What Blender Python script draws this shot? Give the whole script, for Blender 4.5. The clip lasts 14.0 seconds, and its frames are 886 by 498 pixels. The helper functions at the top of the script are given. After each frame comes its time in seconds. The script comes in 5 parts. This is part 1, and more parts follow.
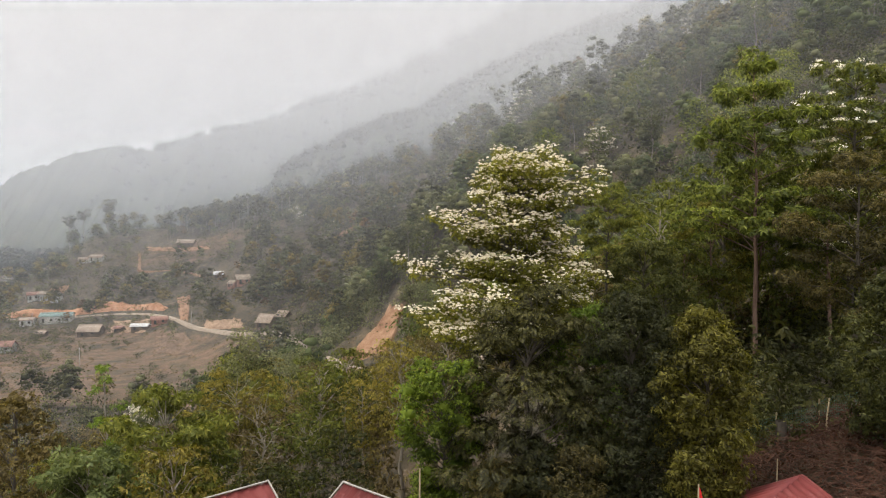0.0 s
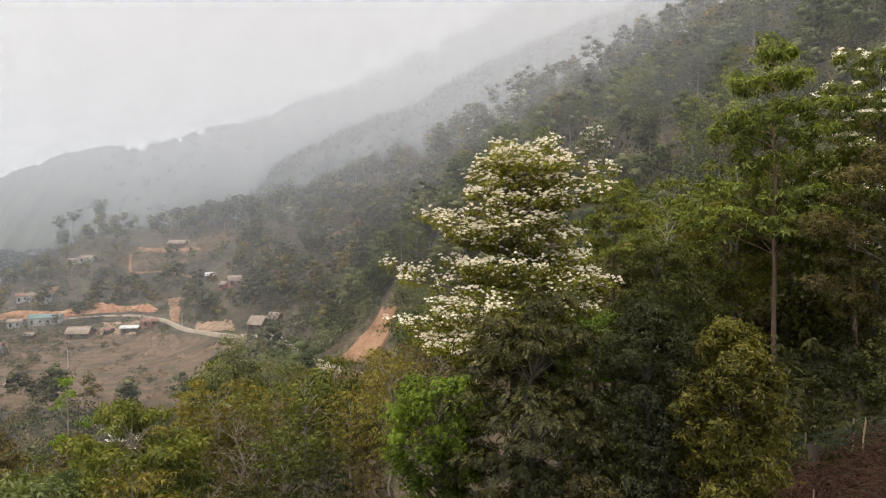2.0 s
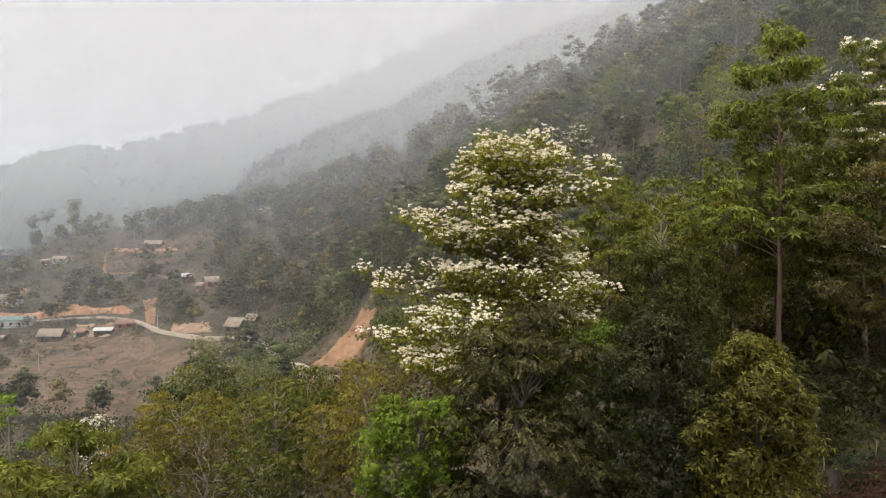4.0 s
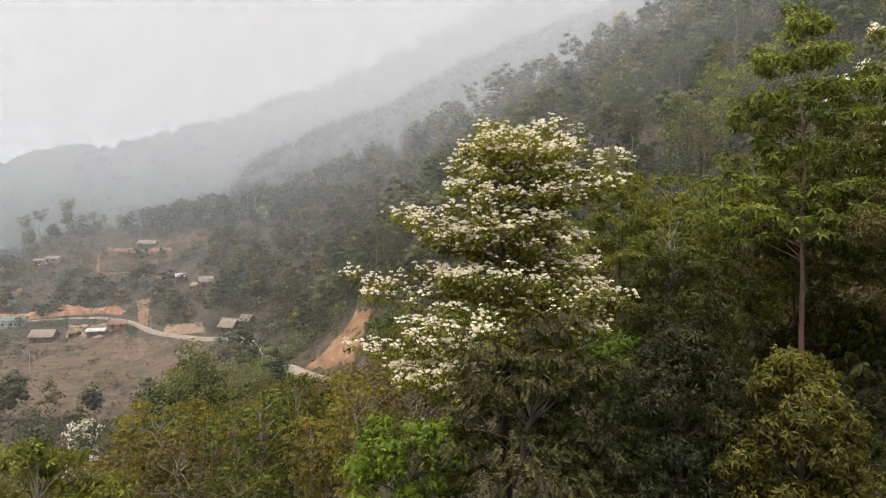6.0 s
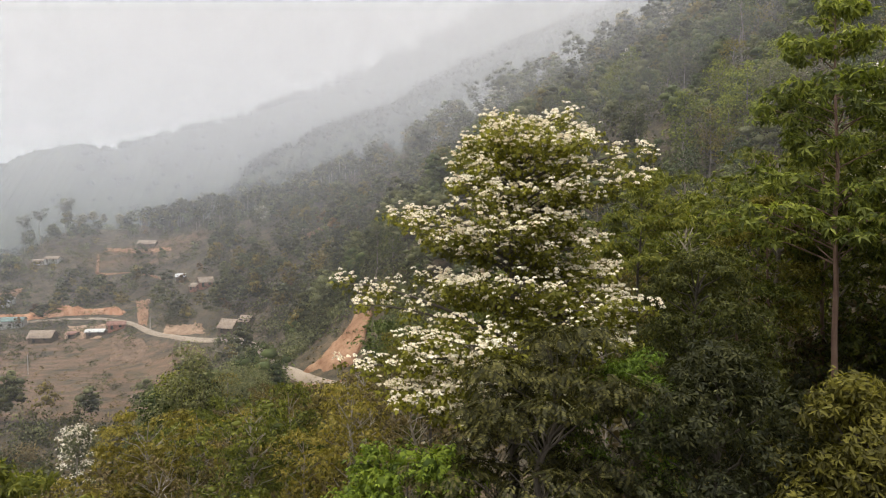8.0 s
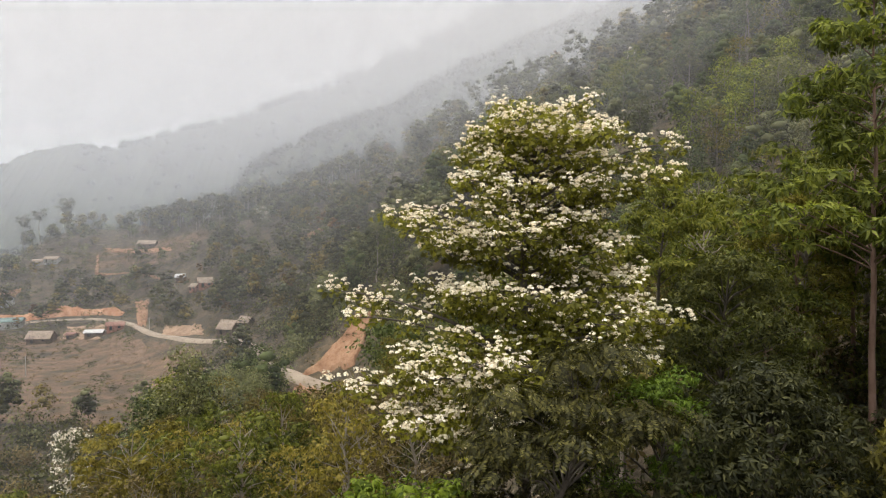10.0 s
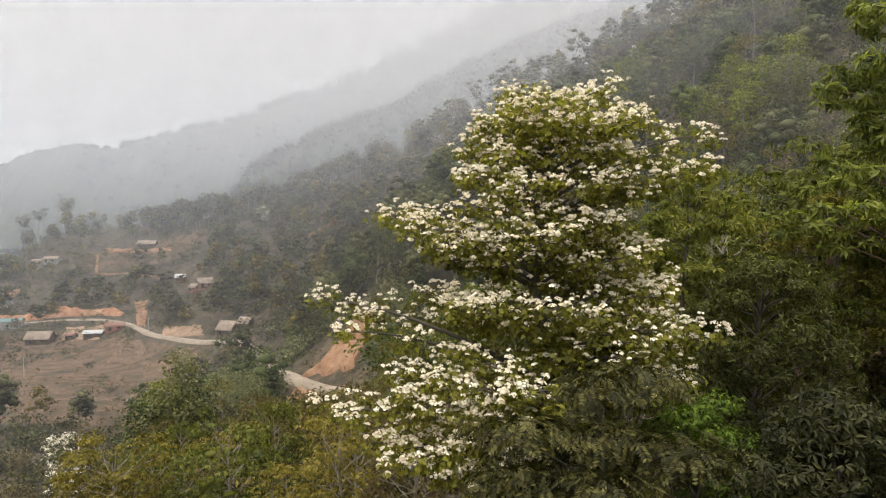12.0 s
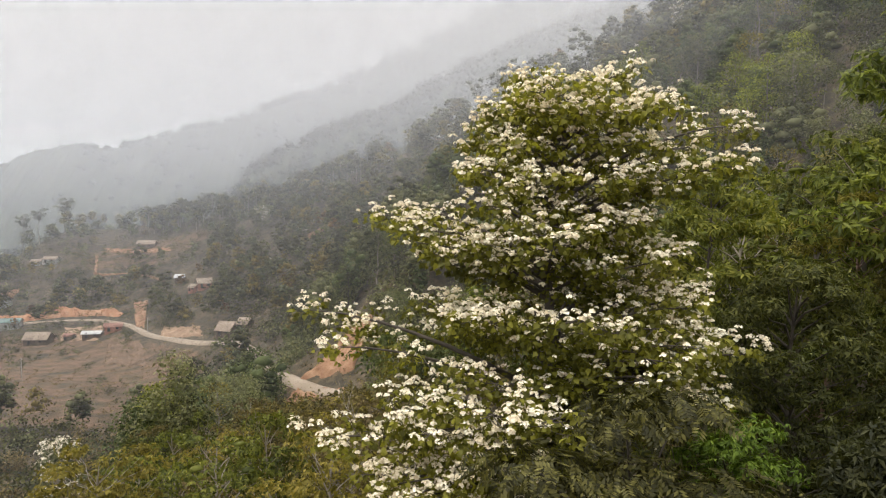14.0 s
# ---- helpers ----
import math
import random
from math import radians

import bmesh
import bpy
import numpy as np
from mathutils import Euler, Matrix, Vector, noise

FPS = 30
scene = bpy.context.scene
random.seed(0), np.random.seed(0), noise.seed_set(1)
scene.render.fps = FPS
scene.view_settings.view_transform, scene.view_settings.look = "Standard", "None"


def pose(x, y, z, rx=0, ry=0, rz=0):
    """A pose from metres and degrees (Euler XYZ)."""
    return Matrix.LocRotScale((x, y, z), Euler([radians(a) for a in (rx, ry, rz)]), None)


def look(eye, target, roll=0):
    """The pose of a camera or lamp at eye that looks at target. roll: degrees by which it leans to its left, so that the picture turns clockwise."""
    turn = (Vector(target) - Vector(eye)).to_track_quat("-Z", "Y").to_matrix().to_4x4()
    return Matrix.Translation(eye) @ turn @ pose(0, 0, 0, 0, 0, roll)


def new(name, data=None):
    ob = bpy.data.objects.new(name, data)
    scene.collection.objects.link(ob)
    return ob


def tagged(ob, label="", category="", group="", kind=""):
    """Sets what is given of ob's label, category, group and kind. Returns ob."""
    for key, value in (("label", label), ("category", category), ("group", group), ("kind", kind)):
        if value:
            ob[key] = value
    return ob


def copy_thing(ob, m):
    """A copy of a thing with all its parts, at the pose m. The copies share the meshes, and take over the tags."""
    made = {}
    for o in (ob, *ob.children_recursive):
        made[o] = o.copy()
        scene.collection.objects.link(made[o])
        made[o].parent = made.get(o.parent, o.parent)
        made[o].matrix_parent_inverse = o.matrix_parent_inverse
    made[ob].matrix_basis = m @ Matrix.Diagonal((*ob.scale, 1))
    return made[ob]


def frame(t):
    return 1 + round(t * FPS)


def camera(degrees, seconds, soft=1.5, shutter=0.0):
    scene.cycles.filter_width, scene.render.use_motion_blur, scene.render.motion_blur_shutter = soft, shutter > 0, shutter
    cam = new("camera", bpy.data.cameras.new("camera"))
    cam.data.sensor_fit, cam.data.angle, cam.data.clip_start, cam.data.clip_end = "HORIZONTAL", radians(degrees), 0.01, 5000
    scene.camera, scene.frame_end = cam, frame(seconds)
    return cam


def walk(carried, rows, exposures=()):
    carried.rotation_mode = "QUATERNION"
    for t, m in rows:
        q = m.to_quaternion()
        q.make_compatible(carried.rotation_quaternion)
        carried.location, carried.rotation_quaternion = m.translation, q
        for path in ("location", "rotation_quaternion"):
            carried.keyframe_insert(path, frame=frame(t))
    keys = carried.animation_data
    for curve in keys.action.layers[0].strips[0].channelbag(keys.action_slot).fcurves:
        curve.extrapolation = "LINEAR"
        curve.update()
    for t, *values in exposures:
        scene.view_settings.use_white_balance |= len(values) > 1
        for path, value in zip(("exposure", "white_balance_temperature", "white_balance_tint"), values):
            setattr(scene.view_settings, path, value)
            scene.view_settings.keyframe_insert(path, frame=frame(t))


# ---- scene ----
cam = camera(63.9, 14.0, 1.1)
METRES, EYE, TILT, LEAN, TURN = 15.0, 12.0, -2.6, 0.0, 2.3
ROWS = [
    (0.0, 0.0, 0.0, 0.0, 0.0, 0.0, -0.0),
    (0.5, 0.0006, 0.0369, 0.0011, 0.09, 0.01, 0.0),
    (1.0, 0.0011, 0.0809, 0.0022, 0.16, 0.03, -0.0),
    (1.5, 0.0014, 0.1277, 0.0037, -0.09, 0.04, 0.0),
    (2.0, 0.0016, 0.1754, 0.0057, -0.49, 0.04, 0.01),
    (2.5, 0.0018, 0.2219, 0.0079, -0.93, 0.05, 0.01),
    (3.0, 0.0023, 0.2646, 0.01, -1.38, 0.07, 0.01),
    (5.5, 0.0068, 0.4524, 0.0181, -2.38, 0.03, 0.03),
    (6.0, 0.0084, 0.4885, 0.0196, -2.35, 0.02, 0.04),
    (6.5, 0.0099, 0.5242, 0.0212, -2.33, 0.01, 0.04),
    (7.0, 0.0111, 0.5597, 0.023, -2.3, 0.01, 0.05),
    (7.5, 0.0118, 0.5946, 0.0251, -2.28, 0.0, 0.05),
    (8.0, 0.0125, 0.629, 0.0269, -2.25, 0.01, 0.06),
    (10.5, 0.0156, 0.7959, 0.0353, -2.14, 0.03, 0.01),
    (11.0, 0.0161, 0.8278, 0.0371, -2.11, 0.04, -0.01),
    (11.5, 0.0167, 0.8593, 0.0388, -2.09, 0.03, -0.02),
    (12.0, 0.0174, 0.8904, 0.0401, -2.07, 0.03, -0.02),
    (12.5, 0.0183, 0.9204, 0.0415, -2.06, 0.02, -0.03),
    (13.0, 0.0193, 0.9494, 0.0426, -2.04, 0.02, -0.03),
    (13.5, 0.0206, 0.9767, 0.0435, -2.02, 0.02, -0.03),
    (14.0, 0.0217, 0.9987, 0.0446, -2.02, 0.04, -0.04),
]
walk(cam, [(t, pose(0, 0, EYE, TILT, LEAN, TURN) @ pose(METRES * x, METRES * y, METRES * z, 90 + pitch, roll, yaw)) for t, x, y, z, yaw, pitch, roll in ROWS])

# ---- world, sun, haze ----
rng = np.random.default_rng(7)
scene.cycles.transparent_max_bounces = 64
world = bpy.data.worlds.new("overcast_sky")
scene.world = world
world.use_nodes = True
wt = world.node_tree
wt.nodes.clear()
w_out = wt.nodes.new("ShaderNodeOutputWorld")
w_bg = wt.nodes.new("ShaderNodeBackground")
w_sky = wt.nodes.new("ShaderNodeTexSky")
w_sky.sky_type = "NISHITA"
w_sky.sun_disc = False
w_sky.sun_elevation, w_sky.sun_rotation = radians(58), radians(-70)
w_sky.air_density, w_sky.dust_density, w_sky.ozone_density = 1.5, 8.0, 1.0
w_grey = wt.nodes.new("ShaderNodeHueSaturation")
w_grey.inputs["Saturation"].default_value = 0.1
w_grey.inputs["Value"].default_value = 0.12
w_geo = wt.nodes.new("ShaderNodeTexCoord")
w_sep = wt.nodes.new("ShaderNodeSeparateXYZ")
w_ramp = wt.nodes.new("ShaderNodeValToRGB")
w_ramp.color_ramp.interpolation = "EASE"
e = w_ramp.color_ramp.elements
e[0].position, e[0].color = 0.0, (0.80, 0.82, 0.83, 1)
e[1].position, e[1].color = 1.0, (3.45, 3.43, 3.4, 1)
for pos, col in ((0.10, (0.98, 0.985, 0.985)), (0.22, (1.13, 1.125, 1.12)), (0.36, (1.2, 1.19, 1.18))):
    k = e.new(pos)
    k.color = (*col, 1)
w_mix = wt.nodes.new("ShaderNodeMix")
w_mix.data_type = "RGBA"
w_mix.inputs[0].default_value = 0.9
wt.links.new(w_sky.outputs[0], w_grey.inputs["Color"])
wt.links.new(w_geo.outputs["Generated"], w_sep.inputs[0])
wt.links.new(w_sep.outputs["Z"], w_ramp.inputs[0])
wt.links.new(w_grey.outputs[0], w_mix.inputs[6])
wt.links.new(w_ramp.outputs[0], w_mix.inputs[7])
wt.links.new(w_mix.outputs[2], w_bg.inputs["Color"])
w_bg.inputs["Strength"].default_value = 1.14
wt.links.new(w_bg.outputs[0], w_out.inputs[0])

sun = new("sun", bpy.data.lights.new("sun", "SUN"))
sun.data.energy, sun.data.angle, sun.data.color = 2.4, radians(16), (1.0, 0.93, 0.82)
sun.matrix_world = look((-60, -20, 110), (0, 0, 0))


# ---- materials ----
class Nodes:
    """Small wrapper to write node materials in few lines."""

    def __init__(self, name):
        self.mat = bpy.data.materials.new(name)
        self.mat.use_nodes = True
        self.t = self.mat.node_tree
        self.t.nodes.clear()
        self.out = self.t.nodes.new("ShaderNodeOutputMaterial")

    def n(self, kind, **inputs):
        node = self.t.nodes.new("ShaderNode" + kind)
        for key, value in inputs.items():
            self.put(node.inputs[key.replace("_", " ")], value)
        return node

    def put(self, socket, value):
        if isinstance(value, bpy.types.NodeSocket):
            self.t.links.new(value, socket)
        elif isinstance(value, tuple) and len(value) == 3 and socket.type == "RGBA":
            socket.default_value = (*value, 1)
        else:
            socket.default_value = value

    def noise(self, scale, detail=4.0, rough=0.6, coord="Object"):
        tc = self.n("TexCoord")
        return self.n("TexNoise", Vector=tc.outputs[coord], Scale=scale, Detail=detail, Roughness=rough).outputs["Fac"]

    def mix(self, fac, a, b):
        node = self.t.nodes.new("ShaderNodeMix")
        node.data_type = "RGBA"
        self.put(node.inputs[0], fac), self.put(node.inputs[6], a), self.put(node.inputs[7], b)
        return node.outputs[2]

    def ramp(self, fac, stops):
        node = self.n("ValToRGB", Fac=fac)
        el = node.color_ramp.elements
        while len(el) < len(stops):
            el.new(0.5)
        for item, (pos, col) in zip(el, stops):
            item.position, item.color = pos, (*col, 1)
        return node.outputs["Color"]

    def math(self, op, a, b=0.0):
        node = self.t.nodes.new("ShaderNodeMath")
        node.operation = op
        self.put(node.inputs[0], a), self.put(node.inputs[1], b)
        return node.outputs[0]

    def bump(self, height, strength, distance):
        return self.n("Bump", Height=height, Strength=strength, Distance=distance).outputs[0]

    def done(self, shader):
        self.t.links.new(shader, self.out.inputs["Surface"])
        return self.mat


def leaf_material(name, dark, mid, light, through_light=0.35, rough=0.6, patch=0.25, spread=0.6, tint=(1.55, 1.6, 0.8)):
    """Foliage: each leaf its own tone, broad patches of paler growth, light that shines through."""
    m = Nodes(name)
    island = m.n("NewGeometry").outputs["Random Per Island"]
    each = m.n("ObjectInfo").outputs["Random"]
    broad = m.noise(patch, 2.0)
    tone = m.math("ADD", m.math("MULTIPLY", island, spread), m.math("MULTIPLY", m.math("SUBTRACT", broad, 0.5), 1.1))
    tone = m.math("ADD", tone, m.math("MULTIPLY", m.math("SUBTRACT", each, 0.3), 0.35))
    col = m.ramp(tone, [(0.05, dark), (0.45, mid), (0.9, light)])
    base = m.n("BsdfPrincipled", Base_Color=col, Roughness=rough)
    base.inputs["Specular IOR Level"].default_value = 0.18
    glow = m.n("VectorMath")
    glow.operation = "MULTIPLY"
    m.put(glow.inputs[0], col)
    glow.inputs[1].default_value = tint
    trans = m.n("BsdfTranslucent", Color=glow.outputs[0])
    mixed = m.n("MixShader", Fac=through_light)
    m.t.links.new(base.outputs[0], mixed.inputs[1])
    m.t.links.new(trans.outputs[0], mixed.inputs[2])
    return m.done(mixed.outputs[0])


def rough_material(name, a, b, c, scale, rough=0.85, bump=0.4, fine=8.0, distance=0.02):
    """Bark, soil, plaster: two scales of stain and a fine relief."""
    m = Nodes(name)
    col = m.mix(m.math("MULTIPLY", m.noise(scale * fine, 6.0), 0.55), m.ramp(m.noise(scale, 4.0), [(0.3, a), (0.5, b), (0.72, c)]), b)
    shader = m.n("BsdfPrincipled", Base_Color=col, Roughness=rough, Normal=m.bump(m.noise(scale * fine, 8.0, 0.7), bump, distance))
    return m.done(shader.outputs[0])


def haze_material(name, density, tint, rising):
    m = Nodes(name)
    # haze painted on a sheet: tilted normals catch the sky; thicker and whiter upward
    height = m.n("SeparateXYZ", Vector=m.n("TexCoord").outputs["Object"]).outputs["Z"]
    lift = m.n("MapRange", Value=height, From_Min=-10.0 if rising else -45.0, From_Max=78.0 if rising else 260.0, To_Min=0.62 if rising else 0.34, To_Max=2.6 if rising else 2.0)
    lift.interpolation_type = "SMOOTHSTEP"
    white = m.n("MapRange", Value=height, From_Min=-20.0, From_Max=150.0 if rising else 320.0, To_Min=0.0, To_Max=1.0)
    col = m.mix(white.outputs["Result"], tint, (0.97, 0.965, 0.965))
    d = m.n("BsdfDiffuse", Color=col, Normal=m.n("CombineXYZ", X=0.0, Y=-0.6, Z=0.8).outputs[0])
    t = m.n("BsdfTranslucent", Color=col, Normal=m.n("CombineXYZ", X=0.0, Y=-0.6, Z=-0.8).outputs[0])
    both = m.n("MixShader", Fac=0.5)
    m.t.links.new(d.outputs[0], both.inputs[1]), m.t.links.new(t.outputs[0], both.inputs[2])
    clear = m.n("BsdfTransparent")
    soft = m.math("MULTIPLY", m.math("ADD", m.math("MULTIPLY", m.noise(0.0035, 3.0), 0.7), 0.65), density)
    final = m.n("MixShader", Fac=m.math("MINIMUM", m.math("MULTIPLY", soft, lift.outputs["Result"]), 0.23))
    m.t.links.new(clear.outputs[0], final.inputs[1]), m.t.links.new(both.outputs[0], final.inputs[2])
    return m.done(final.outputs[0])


# ---- mesh tools ----
def tri_mesh(name, verts, tris, smooth=False):
    me = bpy.data.meshes.new(name)
    verts, tris = np.asarray(verts, np.float32), np.asarray(tris, np.int32)
    me.vertices.add(len(verts))
    me.vertices.foreach_set("co", verts.ravel())
    me.loops.add(tris.size)
    me.loops.foreach_set("vertex_index", tris.ravel())
    me.polygons.add(len(tris))
    me.polygons.foreach_set("loop_start", np.arange(0, tris.size, 3, dtype=np.int32))
    if smooth:
        me.polygons.foreach_set("use_smooth", np.ones(len(tris), bool))
    me.update()
    return me


def mesh_part(name, pair, material, parent=None, label="", smooth=False):
    ob = new(name, tri_mesh(name, pair[0], pair[1], smooth))
    ob.data.materials.append(material)
    if parent is not None:
        ob.parent = parent
    return tagged(ob, label)


def joined(pairs):
    vs, fs, base = [], [], 0
    for v, f in pairs:
        vs.append(np.asarray(v, np.float32)), fs.append(np.asarray(f, np.int64) + base)
        base += len(v)
    return np.concatenate(vs), np.concatenate(fs)


def tube(points, radii, sides=6):
    """A tapered limb along a polyline."""
    p = np.asarray(points, float)
    r = np.asarray(radii, float)
    d = np.gradient(p, axis=0)
    d /= np.linalg.norm(d, axis=1)[:, None] + 1e-9
    ref = np.where(np.abs(d[:, 2:3]) > 0.9, np.array([[1.0, 0, 0]]), np.array([[0, 0, 1.0]]))
    a = np.cross(d, ref)
    a /= np.linalg.norm(a, axis=1)[:, None] + 1e-9
    b = np.cross(d, a)
    ang = np.linspace(0, 2 * np.pi, sides, endpoint=False)
    v = p[:, None] + r[:, None, None] * (np.cos(ang)[None, :, None] * a[:, None] + np.sin(ang)[None, :, None] * b[:, None])
    n = len(p)
    i, j = np.meshgrid(np.arange(n - 1), np.arange(sides), indexing="ij")
    i, j = i.ravel(), j.ravel()
    k = (j + 1) % sides
    q = np.stack([i * sides + j, i * sides + k, (i + 1) * sides + k, (i + 1) * sides + j], 1)
    f = np.concatenate([q[:, [0, 1, 2]], q[:, [0, 2, 3]]])
    return v.reshape(-1, 3), f


def curve_points(a, b, sag, n, wob, rg):
    """A bent, slightly crooked line from a to b; sag lifts its middle."""
    t = np.linspace(0, 1, n)[:, None]
    p = np.asarray(a) * (1 - t) + np.asarray(b) * t
    p[:, 2] += sag * np.sin(np.pi * t[:, 0])
    if n > 2:
        p[1:-1] += rg.normal(0, wob, (n - 2, 3))
    return p


# leaf outlines: x along the leaf, y across, z up
def outline(rows, tris):
    return np.array(rows, float), np.array(tris)


HEART = outline([(0, 0, 0), (-0.1, 0.32, 0.05), (0.35, 0.42, 0.1), (1, 0, -0.16), (0.35, -0.42, 0.1), (-0.1, -0.32, 0.05)],
                [(0, 2, 1), (0, 3, 2), (0, 4, 3), (0, 5, 4)])
LANCE = outline([(0, 0, 0), (0.45, 0.17, 0.04), (1, 0, -0.12), (0.45, -0.17, 0.04)], [(0, 2, 1), (0, 3, 2)])


def spray(count, width, fan, droop, seed):
    """Several pointed leaves that fan out from one twig end."""
    rg = np.random.default_rng(seed)
    vs, fs = [], []
    for i in range(count):
        a = fan * (i / max(count - 1, 1) - 0.5) + rg.normal(0, 0.15)
        ln = rg.uniform(0.7, 1.0)
        up = rg.uniform(-droop, droop * 0.4)
        c, s = np.cos(a), np.sin(a)
        base = np.array([(0.08, 0, 0), (0.5 * ln, width, 0.04), (ln, 0, up), (0.5 * ln, -width, 0.04)])
        v = np.stack([base[:, 0] * c - base[:, 1] * s, base[:, 0] * s + base[:, 1] * c, base[:, 2] + up * base[:, 0]], 1)
        fs.append(np.array([(0, 2, 1), (0, 3, 2)]) + 4 * i)
        vs.append(v)
    return np.concatenate(vs), np.concatenate(fs)


def frond(pairs, length_ratio, seed):
    """A pinnate leaf: leaflets in pairs along a drooping rib."""
    rg = np.random.default_rng(seed)
    vs, fs = [], []
    k = 0
    for i in range(pairs):
        x = 0.12 + 0.8 * i / pairs
        z = -0.2 * x * x
        for side in (1, -1):
            ln = length_ratio * (0.7 + 0.5 * np.sin(np.pi * (0.15 + 0.8 * i / pairs))) * rg.uniform(0.85, 1.1)
            d = np.array([0.45, side * 0.9, -0.25])
            d /= np.linalg.norm(d)
            w = np.cross(d, (0, 0, 1.0)) * 0.2 * ln
            o = np.array([x, 0, z])
            vs.append(np.array([o, o + d * ln * 0.5 + w, o + d * ln, o + d * ln * 0.5 - w]))
            fs.append(np.array([(0, 2, 1), (0, 3, 2)]) + k)
            k += 4
    return np.concatenate(vs), np.concatenate(fs)


def scatter(shape, pos, out, size, rg, tilt=0.45, spin=None):
    """Copies of a leaf outline at pos, lying across the direction out (the leaf's upper face)."""
    v, f = shape
    n = len(pos)
    nrm = out + rg.normal(0, tilt, (n, 3))
    nrm /= np.linalg.norm(nrm, axis=1)[:, None] + 1e-9
    if spin is None:
        spin = rg.normal(0, 1, (n, 3))
    t = spin - (spin * nrm).sum(1)[:, None] * nrm
    t /= np.linalg.norm(t, axis=1)[:, None] + 1e-9
    b = np.cross(nrm, t)
    s = np.broadcast_to(np.asarray(size, float), (n,))
    w = pos[:, None] + s[:, None, None] * (v[None, :, 0:1] * t[:, None] + v[None, :, 1:2] * b[:, None] + v[None, :, 2:3] * nrm[:, None])
    faces = (f[None] + (np.arange(n) * len(v))[:, None, None]).reshape(-1, 3)
    return w.reshape(-1, 3), faces


def pad_leaves(shape, centre, radius, flat, count, size, rg, tilt=0.45, inner=0.55, under=0.45):
    """Leaves over the upper shell of one flattened clump."""
    d = rg.normal(0, 1, (count, 3))
    d[:, 2] = np.where(d[:, 2] < 0, d[:, 2] * under, d[:, 2])
    d /= np.linalg.norm(d, axis=1)[:, None]
    r = radius * rg.uniform(inner, 1.0, count) * (1 + 0.22 * np.sin(5 * d[:, 0] + 7 * d[:, 1] + rg.uniform(0, 6)))
    p = centre + d * r[:, None] * np.array([1, 1, flat])
    out = d * np.array([0.6, 0.6, 0.8]) + np.array([0, 0, 0.55])
    spin = d * np.array([1, 1, 0.2]) + rg.normal(0, 0.5, (count, 3)) - np.array([0, 0, 0.35])
    return scatter(shape, p, out, size * rg.uniform(0.7, 1.25, count), rg, tilt, spin)


def icosahedron():
    g = (1 + 5 ** 0.5) / 2
    v = np.array([(a, b * g, 0) for a in (-1, 1) for b in (-1, 1)] + [(0, a, b * g) for a in (-1, 1) for b in (-1, 1)] + [(b * g, 0, a) for a in (-1, 1) for b in (-1, 1)], float)
    v /= np.linalg.norm(v[0])
    f = []
    for i in range(12):
        for j in range(i + 1, 12):
            for k in range(j + 1, 12):
                if max(np.linalg.norm(v[i] - v[j]), np.linalg.norm(v[j] - v[k]), np.linalg.norm(v[i] - v[k])) < 1.1:
                    f.append((i, j, k) if np.dot(np.cross(v[j] - v[i], v[k] - v[i]), v[i]) > 0 else (i, k, j))
    return v, np.array(f)


CORE = icosahedron()


def core_clump(centre, radius, flat, rg):
    """The dense inside of one leaf clump: a ragged lump, flatter below."""
    v = CORE[0] * rg.uniform(0.7, 1.2, (12, 1)) * np.array([1, 1, flat])
    v[:, 2] = np.where(v[:, 2] < 0, v[:, 2] * 0.55, v[:, 2])
    a = rg.uniform(0, 6.28)
    v[:, :2] = v[:, :2] @ np.array([[math.cos(a), -math.sin(a)], [math.sin(a), math.cos(a)]])
    return centre + v * radius, CORE[1]


